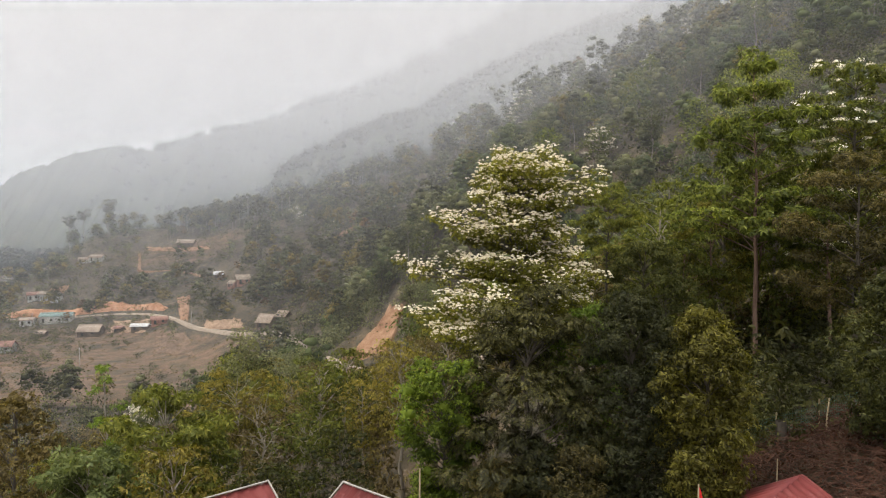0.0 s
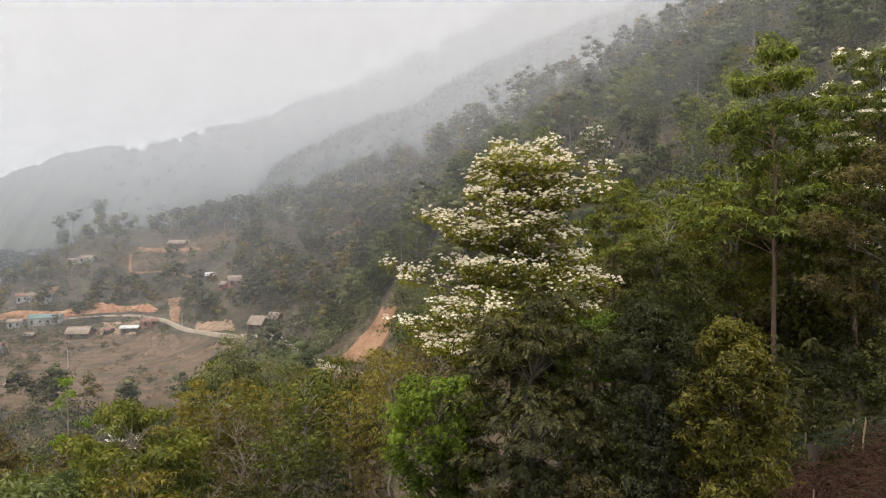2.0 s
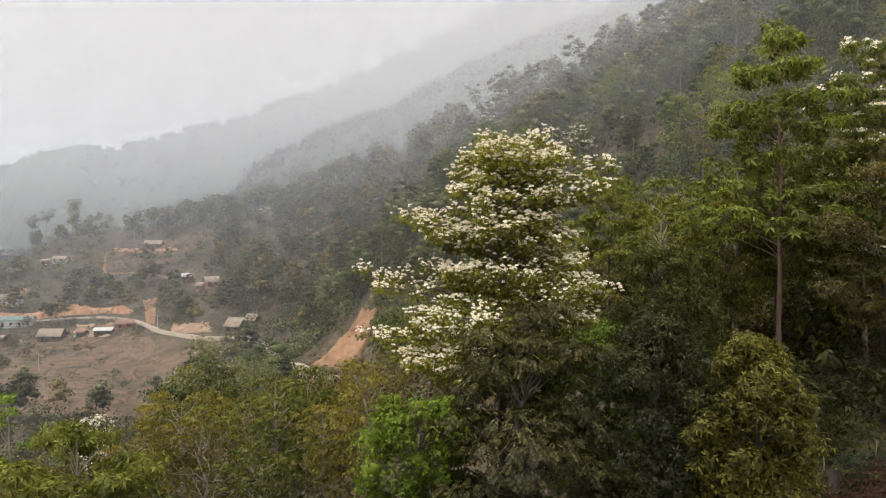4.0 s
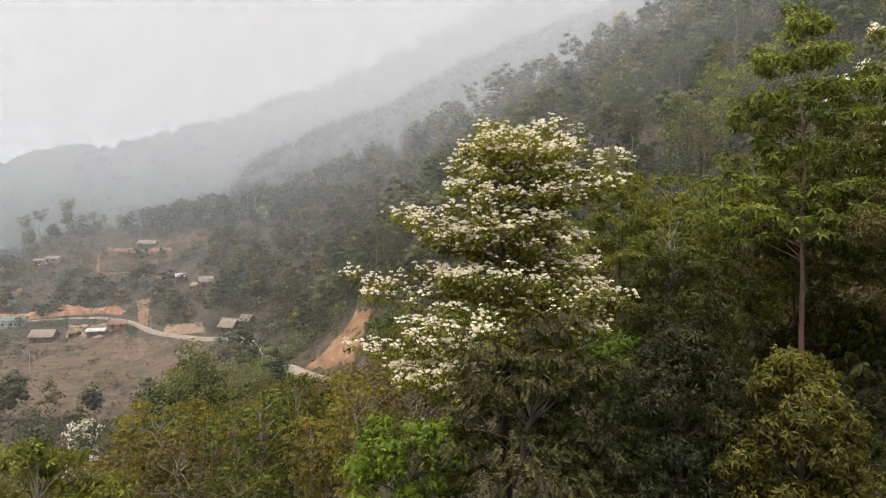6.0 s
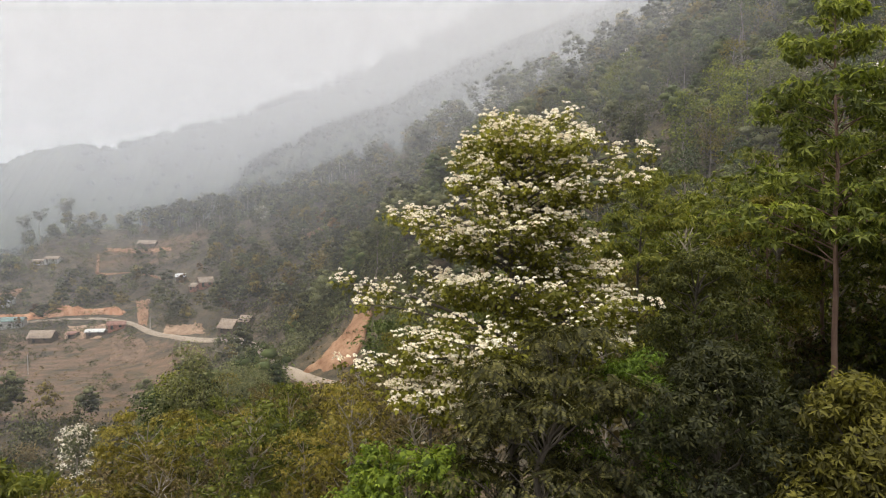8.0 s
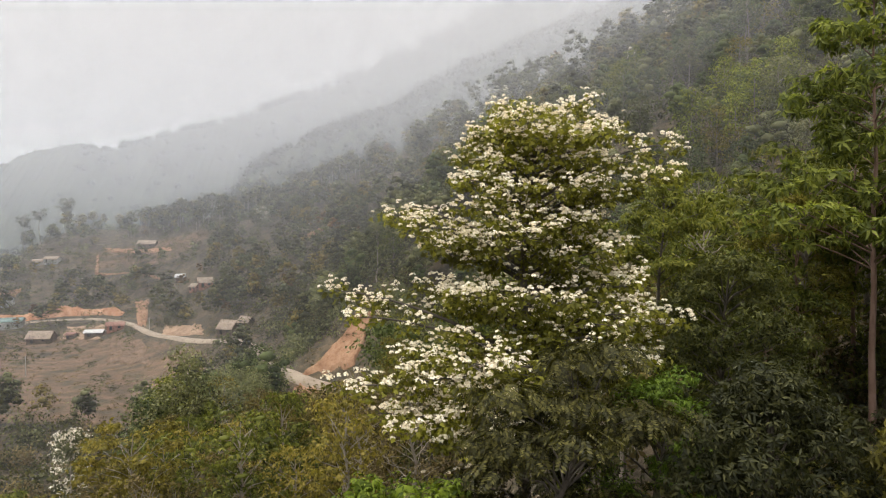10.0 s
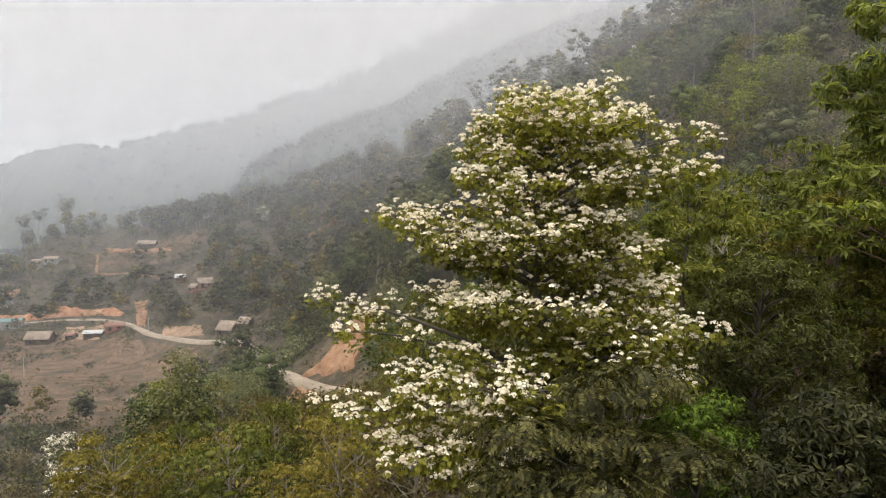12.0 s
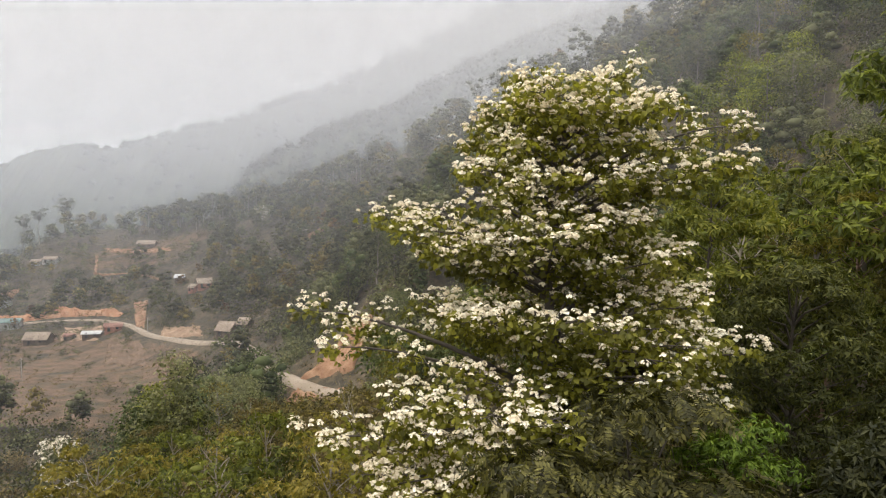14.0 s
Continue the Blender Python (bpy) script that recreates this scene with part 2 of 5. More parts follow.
def tiered(stem, tiers, rg, twigs=5.0, rise=0.35, side=0.42, thick=0.012, sides=5, loose=0.2):
    """Boughs in tiers round a stem. Each tier: height of the tips, reach to -x, +x, -y and +y, number of boughs, and the arc that they fill (degrees, from +x).
    Gives the wood and the twig ends with their place along the bough."""
    wood, ends, along = [], [], []
    for z, left, right, front, back, n, a0, a1 in tiers:
        shift = rg.uniform(0, 1)
        for i in range(n):
            a = radians(a0 + (a1 - a0) * ((i + shift + rg.uniform(-0.3, 0.3)) % n) / n)
            c, s = math.cos(a), math.sin(a)
            reach = 1 / math.hypot(c / (right if c > 0 else left), s / (back if s > 0 else front)) * rg.uniform(0.8, 1.06)
            top = z + rg.normal(0, loose)
            zr = min(top - rise * reach - 0.15, stem[-1, 2] - 0.1)
            foot = np.array([np.interp(zr, stem[:, 2], stem[:, 0]), np.interp(zr, stem[:, 2], stem[:, 1]), zr])
            t = np.linspace(0, 1, 8)
            bend = rg.normal(0, 0.06 * reach)
            way, across = np.array([c, s, 0]), np.array([-s, c, 0])
            limb = foot + way * (reach * t)[:, None] + across * (bend * np.sin(3.1 * t))[:, None] + np.outer((1 - (1 - t) ** 1.7) * (top - zr), (0, 0, 1.0)) + np.outer(t, rg.normal(0, 0.02, 3))
            wood.append(tube(limb, np.linspace(thick * (1 + 0.9 * reach), thick * 0.7, 8), sides))
            ends.append(limb[-1]), along.append(1.0)
            for k in range(int(1 + twigs * reach)):
                f = 0.22 + 0.78 * ((k * 0.618 + shift) % 1.0)
                at = np.array([np.interp(f, t, limb[:, j]) for j in range(3)])
                out = rg.choice((-1, 1)) * rg.uniform(0.3, 1.0) * (0.25 + side * reach * math.sin(1.2 + 1.7 * f))
                end = at + across * out + way * rg.uniform(0.0, 0.3) + (0, 0, rg.uniform(-0.2, 0.24))
                wood.append(tube(curve_points(at, end, -0.06, 4, 0.02, rg), np.linspace(thick * 0.8, thick * 0.3, 4), 3))
                ends.append(end), along.append(f)
    return wood, np.array(ends), np.array(along)


def grow(seed, height, spread, low, pads, pad_r, shape, leaf, per_pad, flat=0.5, form="round", trunk_r=0.16, limb_r=0.3, sides=6, tiers=0, crook=0.012, lean=0.0, bare=0.0, tilt=0.45, core=0.0):
    """Wood and leaves of one tree with its foot at the origin. low: where the crown begins; form: the crown's outline."""
    rg = np.random.default_rng(seed)
    top = np.array([lean * height, rg.normal(0, 0.03) * height, height * 0.94])
    stem = curve_points((0, 0, -0.6), top, 0, 8, crook * height, rg)
    wood = [tube(stem, np.linspace(trunk_r * 1.25, trunk_r * 0.16, 8) * np.array([1.25, 1, 1, 1, 1, 1, 1, 1]), sides + 2)]
    leaves = []
    for i in range(pads):
        u = (i + rg.uniform(0.1, 0.9)) / pads
        if tiers:
            u = np.clip( (round(u * tiers) + rg.normal(0, 0.27)) / tiers * 0.97 + 0.015, 0.0, 0.99)
        if form == "round":
            env = np.sqrt(max(0.0, 1 - (2 * u - 0.9) ** 2 / 1.25))
        elif form == "cone":
            env = 0.18 + 0.95 * (1 - u) ** 0.8
        elif form == "umbrella":
            env = 0.35 + 0.75 * u if u < 0.8 else 0.95 - 1.6 * (u - 0.8)
        else:
            env = 0.75 + 0.25 * np.sin(u * 9) - 0.5 * max(0.0, u - 0.8) * 3
        a = i * 2.39996 + rg.uniform(-0.5, 0.5)
        r = spread * env * np.sqrt(rg.uniform(0.18, 1.0))
        z = height * (low + (1 - low) * u * 0.97)
        k = np.clip((z - 0.18 * r) / (height * 0.94), 0.05, 0.98)
        root = stem[0] + (stem[-1] - stem[0]) * (k * 0.96)
        idx = k * 0.9 * 7
        i0 = int(min(idx, 6))
        root = stem[i0] * (1 - (idx - i0)) + stem[i0 + 1] * (idx - i0)
        c = np.array([stem[i0][0] + r * np.cos(a), stem[i0][1] + r * np.sin(a), z])
        limb = curve_points(root, c - (0, 0, pad_r * flat * 0.3), 0.06 * r, 4, 0.04 * r + 0.01, rg)
        wood.append(tube(limb, np.linspace(trunk_r * limb_r, trunk_r * 0.06, 4), max(3, sides - 2)))
        if rg.uniform() < bare:
            for _ in range(3):
                tip = c + rg.normal(0, pad_r * 0.8, 3) + (0, 0, pad_r * 0.5)
                wood.append(tube(curve_points(limb[2], tip, 0.1, 4, 0.05, rg), np.linspace(trunk_r * 0.12, 0.008, 4), 3))
            continue
        pr = pad_r * rg.uniform(0.7, 1.25) * (0.6 + 0.45 * env)
        if core:
            leaves.append(core_clump(c, pr * core, flat, rg))
        leaves.append(pad_leaves(shape, c, pr, flat, int(per_pad * rg.uniform(0.75, 1.25)), leaf, rg, tilt))
    if not leaves:
        leaves.append(pad_leaves(shape, stem[-1], pad_r * 0.5, flat, 6, leaf, rg))
    return joined(wood), joined(leaves)


# ---- ground ----
def step(a, b, x):
    t = np.clip((x - a) / (b - a), 0, 1)
    return t * t * (3 - 2 * t)


def smax(a, b, k):
    h = np.clip(0.5 + 0.5 * (a - b) / k, 0, 1)
    return b * (1 - h) + a * h + k * h * (1 - h)


def lumps(x, y, s):
    return (np.sin(x / s + 1.3 * np.sin(y / s * 0.7)) * np.cos(y / s * 1.1 + 0.8 * np.sin(x / s * 1.3 + 2)) + 0.5 * np.sin(x / s * 2.3 + y / s * 1.7))


def ground_height(x, y):
    """Valley floor, the spur from which the walk starts, the wooded hillside and the ridges behind it."""
    x, y = np.asarray(x, float), np.asarray(y, float)
    valley = -39 + 0.012 * np.clip(y - 180, 0, 400) + 0.6 * lumps(x, y, 30)
    spur = 0.6 + 0.40 * (np.clip(x, -70, 60) - 3) - 0.20 * np.clip(y - 44, 0, 400) + 0.35 * lumps(x, y, 9)
    xc = np.clip(x, -330, 130)
    yc = 318 - 1.1 * xc + np.where(xc < 0, -0.0022 * xc * xc, 0.0025 * xc * xc)
    zc = 47 + 0.36 * xc + 0.0008 * xc * xc - 60 * step(-215, -345, xc) + 0.3 * np.clip(x - 130, 0, 400)
    k = 0.36 - 0.06 * step(0, 40, x)
    d = yc - y
    hill = zc - np.where(d > 0, k * d, -0.35 * d) + 1.6 * lumps(x, y, 26)
    nose = 26 * np.exp(-(x / 30) ** 2 - ((y - 162) / 27) ** 2) + 7 * np.exp(-((x + 30) / 22) ** 2 - ((y - 95) / 26) ** 2) + 9 * np.exp(-((x + 34) / 13) ** 2 - ((y - 148) / 17) ** 2)
    return smax(smax(valley, hill, 10), spur, 6) + nose


def ground_z(x, y):
    return float(ground_height(x, y))


# ---- road ----
def smooth_line(points, n):
    """A Catmull-Rom line through the points."""
    p = np.array(points, float)
    p = np.concatenate([[2 * p[0] - p[1]], p, [2 * p[-1] - p[-2]]])
    out = []
    for i in range(1, len(p) - 2):
        t = np.linspace(0, 1, n, endpoint=False)[:, None]
        a, b, c, d = p[i - 1], p[i], p[i + 1], p[i + 2]
        out.append(0.5 * (2 * b + (c - a) * t + (2 * a - 5 * b + 4 * c - d) * t ** 2 + (3 * b - a - 3 * c + d) * t ** 3))
    return np.concatenate(out + [p[-2:-1]])


ROAD_LINE = smooth_line([(-300, 325), (-235, 322), (-203, 322), (-176, 321), (-152, 312), (-137, 302), (-123, 290), (-110, 275), (-97, 262), (-82, 246), (-62, 226), (-47, 200), (-40, 172), (-37, 160), (-33.5, 150.5), (-28.5, 144), (-21.5, 137.5), (-13, 129.5), (-2, 123), (12, 119)], 10)


def road_near(x, y, reach=4.2):
    return bool(np.min((ROAD_LINE[:, 0] - x) ** 2 + (ROAD_LINE[:, 1] - y) ** 2) < reach * reach)


def graded(a, b, fine, reach, grow_by):
    """Grid lines with the fine step between a and b, wider and wider out to reach on either side."""
    mid = list(np.arange(a, b, fine))
    s, lo, hi = fine, [a], [mid[-1]]
    while lo[-1] > reach[0]:
        s *= grow_by
        lo.append(lo[-1] - s)
    s = fine
    while hi[-1] < reach[1]:
        s *= grow_by
        hi.append(hi[-1] + s)
    return np.array(lo[:0:-1] + mid + hi[1:])


def village_mask(x, y):
    """Cleared fields and house plots in the valley and on the low hill: 1 where no forest stands."""
    below_road = step(2, 10, 302 - 1.0 * np.maximum(x + 137, -6) - y)
    field = step(-62, -78, x + 0.12 * (y - 200)) * step(176, 190, y) * below_road
    plots = np.exp(-((x + 160 + 0.5 * (y - 390)) / 34) ** 2 - ((y - 388) / 20) ** 2) * 1.3
    return np.clip(field + plots, 0, 1)


def cut_mask(x, y):
    """The raw earth of the road cuttings."""
    scar = np.exp(-((x + 21) / 8) ** 2 - ((y - 143) / 8) ** 2) * 1.4
    bank = np.exp(-((y - 316 - 0.05 * (x + 150)) / 3) ** 2) * step(-215, -190, x) * step(-95, -118, x) * 1.3
    gap = np.exp(-((x + 127) / 5) ** 2 - ((y - 322) / 15) ** 2) * 1.5
    path = np.exp(-((y - 342 - 4 * np.sin(x / 14)) / 2.5) ** 2) * step(-190, -170, x) * step(-95, -110, x)
    return np.clip(scar + bank + gap + path, 0, 1)


gx = graded(-60, 50, 2.2, (-3800, 3800), 1.06)
gy = graded(-25, 170, 2.2, (-700, 4600), 1.02)
GX, GY = np.meshgrid(gx, gy)
GZ = ground_height(GX, GY)
rows_n, cols_n = GX.shape
ii, jj = np.meshgrid(np.arange(rows_n - 1), np.arange(cols_n - 1), indexing="ij")
q0 = (ii * cols_n + jj).ravel()
ground_tris = np.concatenate([np.stack([q0, q0 + 1, q0 + cols_n + 1], 1), np.stack([q0, q0 + cols_n + 1, q0 + cols_n], 1)])
ground_me = tri_mesh("ground", np.stack([GX.ravel(), GY.ravel(), GZ.ravel()], 1), ground_tris, True)
ground_me.attributes.new("field", "FLOAT", "POINT").data.foreach_set("value", village_mask(GX, GY).ravel().astype(np.float32))


def ground_material():
    m = Nodes("ground_soil")
    litter = m.ramp(m.noise(0.35, 8.0, 0.7), [(0.32, (0.012, 0.012, 0.006)), (0.5, (0.05, 0.038, 0.019)), (0.66, (0.11, 0.075, 0.042))])
    field = m.ramp(m.noise(0.0765, 7.65, 0.578), [(0.32, (0.032, 0.024, 0.011)), (0.43, (0.08, 0.05, 0.026)), (0.52, (0.13, 0.076, 0.043)), (0.6, (0.075, 0.05, 0.024)), (0.7, (0.038, 0.029, 0.013))])
    band = m.n("TexWave", Vector=m.n("TexCoord").outputs["Object"], Scale=0.055, Distortion=9.0, Detail=4.0, Detail_Scale=0.6)
    band.bands_direction = "Y"
    field = m.mix(m.math("MULTIPLY", band.outputs["Fac"], 0.3), field, (0.024, 0.022, 0.01))
    a = m.n("Attribute")
    a.attribute_name = "field"
    ragged = m.noise(0.12, 6.0, 0.7)
    fa = m.math("MULTIPLY", m.math("SUBTRACT", m.math("ADD", a.outputs["Fac"], m.math("MULTIPLY", ragged, 0.6)), 0.65), 4.0)
    clamp = lambda v: m.math("MINIMUM", m.math("MAXIMUM", v, 0.0), 1.0)
    col = m.mix(clamp(fa), litter, field)
    shader = m.n("BsdfPrincipled", Base_Color=col, Roughness=0.95, Normal=m.bump(m.noise(0.6, 9.0, 0.75), 0.7, 0.5))
    return m.done(shader.outputs[0])


ground = new("ground", ground_me)
ground_me.materials.append(ground_material())
tagged(ground, "wooded hillside and valley floor with dry fields and raw earth", "ground", kind="structure")


# ---- haze: thin upright see-through sheets stand in for mist between the near slope and the far ridges ----
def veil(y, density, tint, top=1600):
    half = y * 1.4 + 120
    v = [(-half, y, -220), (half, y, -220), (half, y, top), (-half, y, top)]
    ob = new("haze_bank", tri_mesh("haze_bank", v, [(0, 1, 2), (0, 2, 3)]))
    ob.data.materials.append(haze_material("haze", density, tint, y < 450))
    return tagged(ob, "thin pale grey sheet standing in for mist across the valley", "haze", kind="structure")


# haze colours painted by distance: warm near, cool farther, pale at the back
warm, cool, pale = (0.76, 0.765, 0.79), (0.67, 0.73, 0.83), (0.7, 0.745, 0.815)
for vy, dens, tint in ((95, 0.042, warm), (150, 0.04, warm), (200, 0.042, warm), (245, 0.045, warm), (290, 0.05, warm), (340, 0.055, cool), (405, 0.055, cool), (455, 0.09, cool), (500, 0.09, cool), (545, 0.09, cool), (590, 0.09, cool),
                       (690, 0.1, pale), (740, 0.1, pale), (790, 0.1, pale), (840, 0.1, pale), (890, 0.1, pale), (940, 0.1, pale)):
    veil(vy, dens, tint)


# ---- far ridges ----
def far_ridge(y0, line, trees, seed, name_label):
    """A wooded ridge: crest height along x, with tree-top bumps, falling away to the front and back."""
    rg = np.random.default_rng(seed)
    xs = np.linspace(-y0 * 0.85, y0 * 0.85, 620)
    crest = line(xs) + 0.0022 * y0 * sum(np.sin(xs / (y0 * s) + rg.uniform(0, 6)) * a for s, a in ((0.06, 1.2), (0.023, 0.7), (0.011, 0.5)))
    crown = np.abs(np.interp(xs, np.sort(rg.uniform(xs[0], xs[-1], 420)), rg.uniform(0, 1, 420))) * 0.004 * y0
    vs, n = [], len(xs)
    for k, (dy, dz) in enumerate(((0, 0.0), (-0.06, -0.05), (-0.16, -0.15), (-0.34, -0.34))):
        jag = crown * (1 if k == 0 else 0.8) + rg.normal(0, 0.0012 * y0, n)
        vs.append(np.stack([xs, np.full(n, y0 * (1 + dy)), crest + jag + y0 * dz], 1))
    v = np.concatenate(vs)
    i, j = np.meshgrid(np.arange(3), np.arange(n - 1), indexing="ij")
    a = (i * n + j).ravel()
    f = np.concatenate([np.stack([a, a + n, a + n + 1], 1), np.stack([a, a + n + 1, a + 1], 1)])
    ob = new("backdrop", tri_mesh("backdrop", v, f))
    ob.data.materials.append(rough_material("far_woods", (0.02, 0.03, 0.015), (0.045, 0.055, 0.025), (0.075, 0.08, 0.04), 0.02, 0.95, 0.0, 6.0))
    tagged(ob, name_label, "mountain ridge", kind="structure")
    if trees:
        # crowns of the woods on its face
        u, k = np.maximum(0, rg.uniform(-0.35, 1, trees)) ** 1.6, rg.uniform(-0.5, 0.55, trees) * y0
        px = k
        fall = np.interp(u, (0, 0.18, 0.47, 1), (0, -0.05, -0.15, -0.34))
        base = np.stack([px, y0 * (1 - 0.34 * u), np.interp(px, xs, crest) + y0 * fall], 1)
        out = []
        for foot in base:
            s = rg.uniform(0.35, 1.0) * (2.6 + 0.0048 * y0)
            n = 22
            d = rg.normal(0, 1, (n, 3)) * (1, 1, 0.8)
            d /= np.linalg.norm(d, axis=1)[:, None]
            out.append(core_clump(foot + (0, 0, 0.8 * s), s * 0.8, 1.0, rg))
            out.append(scatter(BLADE, foot + (0, 0, 0.9 * s) + d * s * rg.uniform(0.6, 1.1, (n, 1)), d + (0, 0, 0.4), s * 0.6, rg, 0.5))
        tagged(mesh_part("ridge_woods", joined(out), far_leaf), "forest crowns on the hazy ridge", "woods", kind="stuff")


def through_view(points, y0):
    """Crest heights from sight lines: slope to the side and slope upward as seen from the walk."""
    px = np.array([p[0] for p in points], float)
    pz = np.array([p[1] for p in points], float)
    return lambda xs: 12 + y0 * np.interp(xs / y0, px, pz)



def road_mesh(line, half, rise):
    d = np.gradient(line, axis=0)
    d /= np.linalg.norm(d, axis=1)[:, None]
    side = np.stack([-d[:, 1], d[:, 0]], 1)
    z = ground_height(line[:, 0], line[:, 1])
    z = np.convolve(np.pad(z, 6, mode="edge"), np.ones(13) / 13, "valid")
    for off in (-half, 0, half):
        p = line + side * off
        z = np.maximum(z, ground_height(p[:, 0], p[:, 1]) - 0.5)
    z = z + rise
    vs = []
    for off, dz in ((-half - 0.5, -1.2), (-half, 0.0), (-half * 0.4, 0.08), (half * 0.4, 0.08), (half, 0.0), (half + 0.5, -1.2)):
        p = line + side * off
        vs.append(np.stack([p[:, 0], p[:, 1], z + dz], 1))
    v = np.concatenate(vs)
    n = len(line)
    i, j = np.meshgrid(np.arange(5), np.arange(n - 1), indexing="ij")
    a = (i * n + j).ravel()
    return v, np.concatenate([np.stack([a, a + n + 1, a + n], 1), np.stack([a, a + 1, a + n + 1], 1)])


road_dirt = rough_material("road_dust", (0.17, 0.13, 0.092), (0.245, 0.195, 0.145), (0.31, 0.26, 0.2), 0.15, 0.9, 0.3, 10.0)
tagged(mesh_part("road", road_mesh(ROAD_LINE, 1.2, 0.2), road_dirt, smooth=True), "pale dusty dirt road curving along the hillside", "road", kind="structure")

# ---- foliage ----
bark_grey = rough_material("bark_grey", (0.12, 0.10, 0.075), (0.2, 0.17, 0.135), (0.3, 0.27, 0.22), 1.2)
bark_rose = rough_material("bark_rose_brown", (0.085, 0.05, 0.037), (0.15, 0.09, 0.066), (0.23, 0.15, 0.115), 1.2)
bark_dark = rough_material("bark_dark", (0.03, 0.024, 0.018), (0.06, 0.048, 0.036), (0.1, 0.085, 0.065), 1.5)
leaf_olive = leaf_material("leaves_olive", (0.029, 0.0255, 0.009), (0.1, 0.08, 0.025), (0.21, 0.162, 0.05))
leaf_tall = leaf_material("leaves_tall_tree", (0.055, 0.068, 0.016), (0.18, 0.2, 0.04), (0.35, 0.355, 0.08), 0.45)
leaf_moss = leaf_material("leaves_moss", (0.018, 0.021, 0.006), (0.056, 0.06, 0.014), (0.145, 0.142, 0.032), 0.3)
leaf_amber = leaf_material("leaves_amber", (0.045, 0.034, 0.012), (0.115, 0.086, 0.028), (0.2, 0.15, 0.05))
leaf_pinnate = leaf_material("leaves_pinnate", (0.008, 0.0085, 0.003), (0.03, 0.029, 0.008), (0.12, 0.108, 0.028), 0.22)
leaf_green = leaf_material("leaves_green", (0.03, 0.037, 0.008), (0.097, 0.107, 0.018), (0.21, 0.205, 0.036))
leaf_bright = leaf_material("leaves_bright", (0.03, 0.05, 0.006), (0.085, 0.13, 0.013), (0.17, 0.225, 0.03))
leaf_fresh = leaf_material("leaves_fresh", (0.045, 0.054, 0.011), (0.15, 0.168, 0.028), (0.3, 0.31, 0.06), 0.42)
# leaf colour darkened to carry the dense shade among the near trees
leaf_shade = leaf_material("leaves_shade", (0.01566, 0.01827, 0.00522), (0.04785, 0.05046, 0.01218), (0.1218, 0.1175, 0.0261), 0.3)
leaf_lime = leaf_material("leaves_lime", (0.0336, 0.0304, 0.0056), (0.1104, 0.1, 0.016), (0.232, 0.2, 0.036))
leaf_mid = leaf_material("leaves_mid", (0.028, 0.037, 0.013), (0.083, 0.102, 0.034), (0.175, 0.19, 0.062), spread=0.45)
leaf_vine = leaf_material("leaves_vine", (0.04, 0.062, 0.007), (0.14, 0.185, 0.018), (0.29, 0.335, 0.045), 0.38)
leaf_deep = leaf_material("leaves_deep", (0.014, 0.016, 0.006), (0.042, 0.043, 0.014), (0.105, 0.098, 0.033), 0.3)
leaf_brown = leaf_material("leaves_brown", (0.05, 0.037, 0.018), (0.125, 0.095, 0.045), (0.22, 0.165, 0.08))
leaf_yellow = leaf_material("leaves_yellow", (0.05, 0.042, 0.008), (0.15, 0.126, 0.023), (0.27, 0.21, 0.046))
leaf_grey = leaf_material("leaves_grey_green", (0.04012, 0.04366, 0.02124), (0.1239, 0.1263, 0.059), (0.236, 0.2242, 0.1121), spread=0.4)
leaf_rust = leaf_material("leaves_rust", (0.06, 0.035, 0.015), (0.15, 0.09, 0.04), (0.25, 0.16, 0.07))
petal = leaf_material("petals_cream", (0.7, 0.6, 0.43), (0.86, 0.79, 0.63), (0.92, 0.88, 0.77), 0.3, 0.6, 0.6, tint=(1.0, 0.98, 0.92))
far_leaf = leaf_material("leaves_far", (0.018, 0.0225, 0.009), (0.0495, 0.054, 0.0225), (0.108, 0.1035, 0.045), 0.2, 0.7, 0.03, 0.35)

SPRAY3 = spray(3, 0.16, 1.6, 0.3, 1)
SPRAY5 = spray(5, 0.13, 3.6, 0.35, 2)
BLADE = outline([(0, 0, 0), (0.5, 0.3, 0.06), (1, 0, -0.1), (0.5, -0.3, 0.06)], [(0, 2, 1), (0, 3, 2)])
BROAD = spray(3, 0.3, 3.4, 0.3, 4)
FROND = frond(6, 0.3, 3)
BLOOM = outline([(0, 0, 0)] + [(math.cos(a), math.sin(a), 0.28) for k in range(5) for a in (k * 1.2566 - 0.52, k * 1.2566 + 0.52)], [(0, 2 * k + 1, 2 * k + 2) for k in range(5)])

far_ridge(640, through_view([(-0.8, -0.12), (-0.32, -0.02), (-0.268, 0.058), (-0.219, 0.092), (-0.171, 0.112), (-0.123, 0.13), (-0.079, 0.146), (-0.028, 0.17), (0.027, 0.196), (0.098, 0.23), (0.175, 0.262), (0.282, 0.304), (0.8, 0.62)], 640), 2600, 3,
          "hazy forested ridge behind the wooded hill")
far_ridge(1050, through_view([(-0.9, 0.0), (-0.679, 0.045), (-0.628, 0.066), (-0.57, 0.087), (-0.52, 0.095), (-0.471, 0.09), (-0.405, 0.107), (-0.348, 0.12), (-0.283, 0.134), (-0.218, 0.153), (-0.154, 0.177), (-0.091, 0.207), (-0.028, 0.239), (0.051, 0.277), (0.128, 0.314), (0.8, 0.6)], 1050), 1000, 5,
          "pale blue-grey mountain ridge fading in haze")



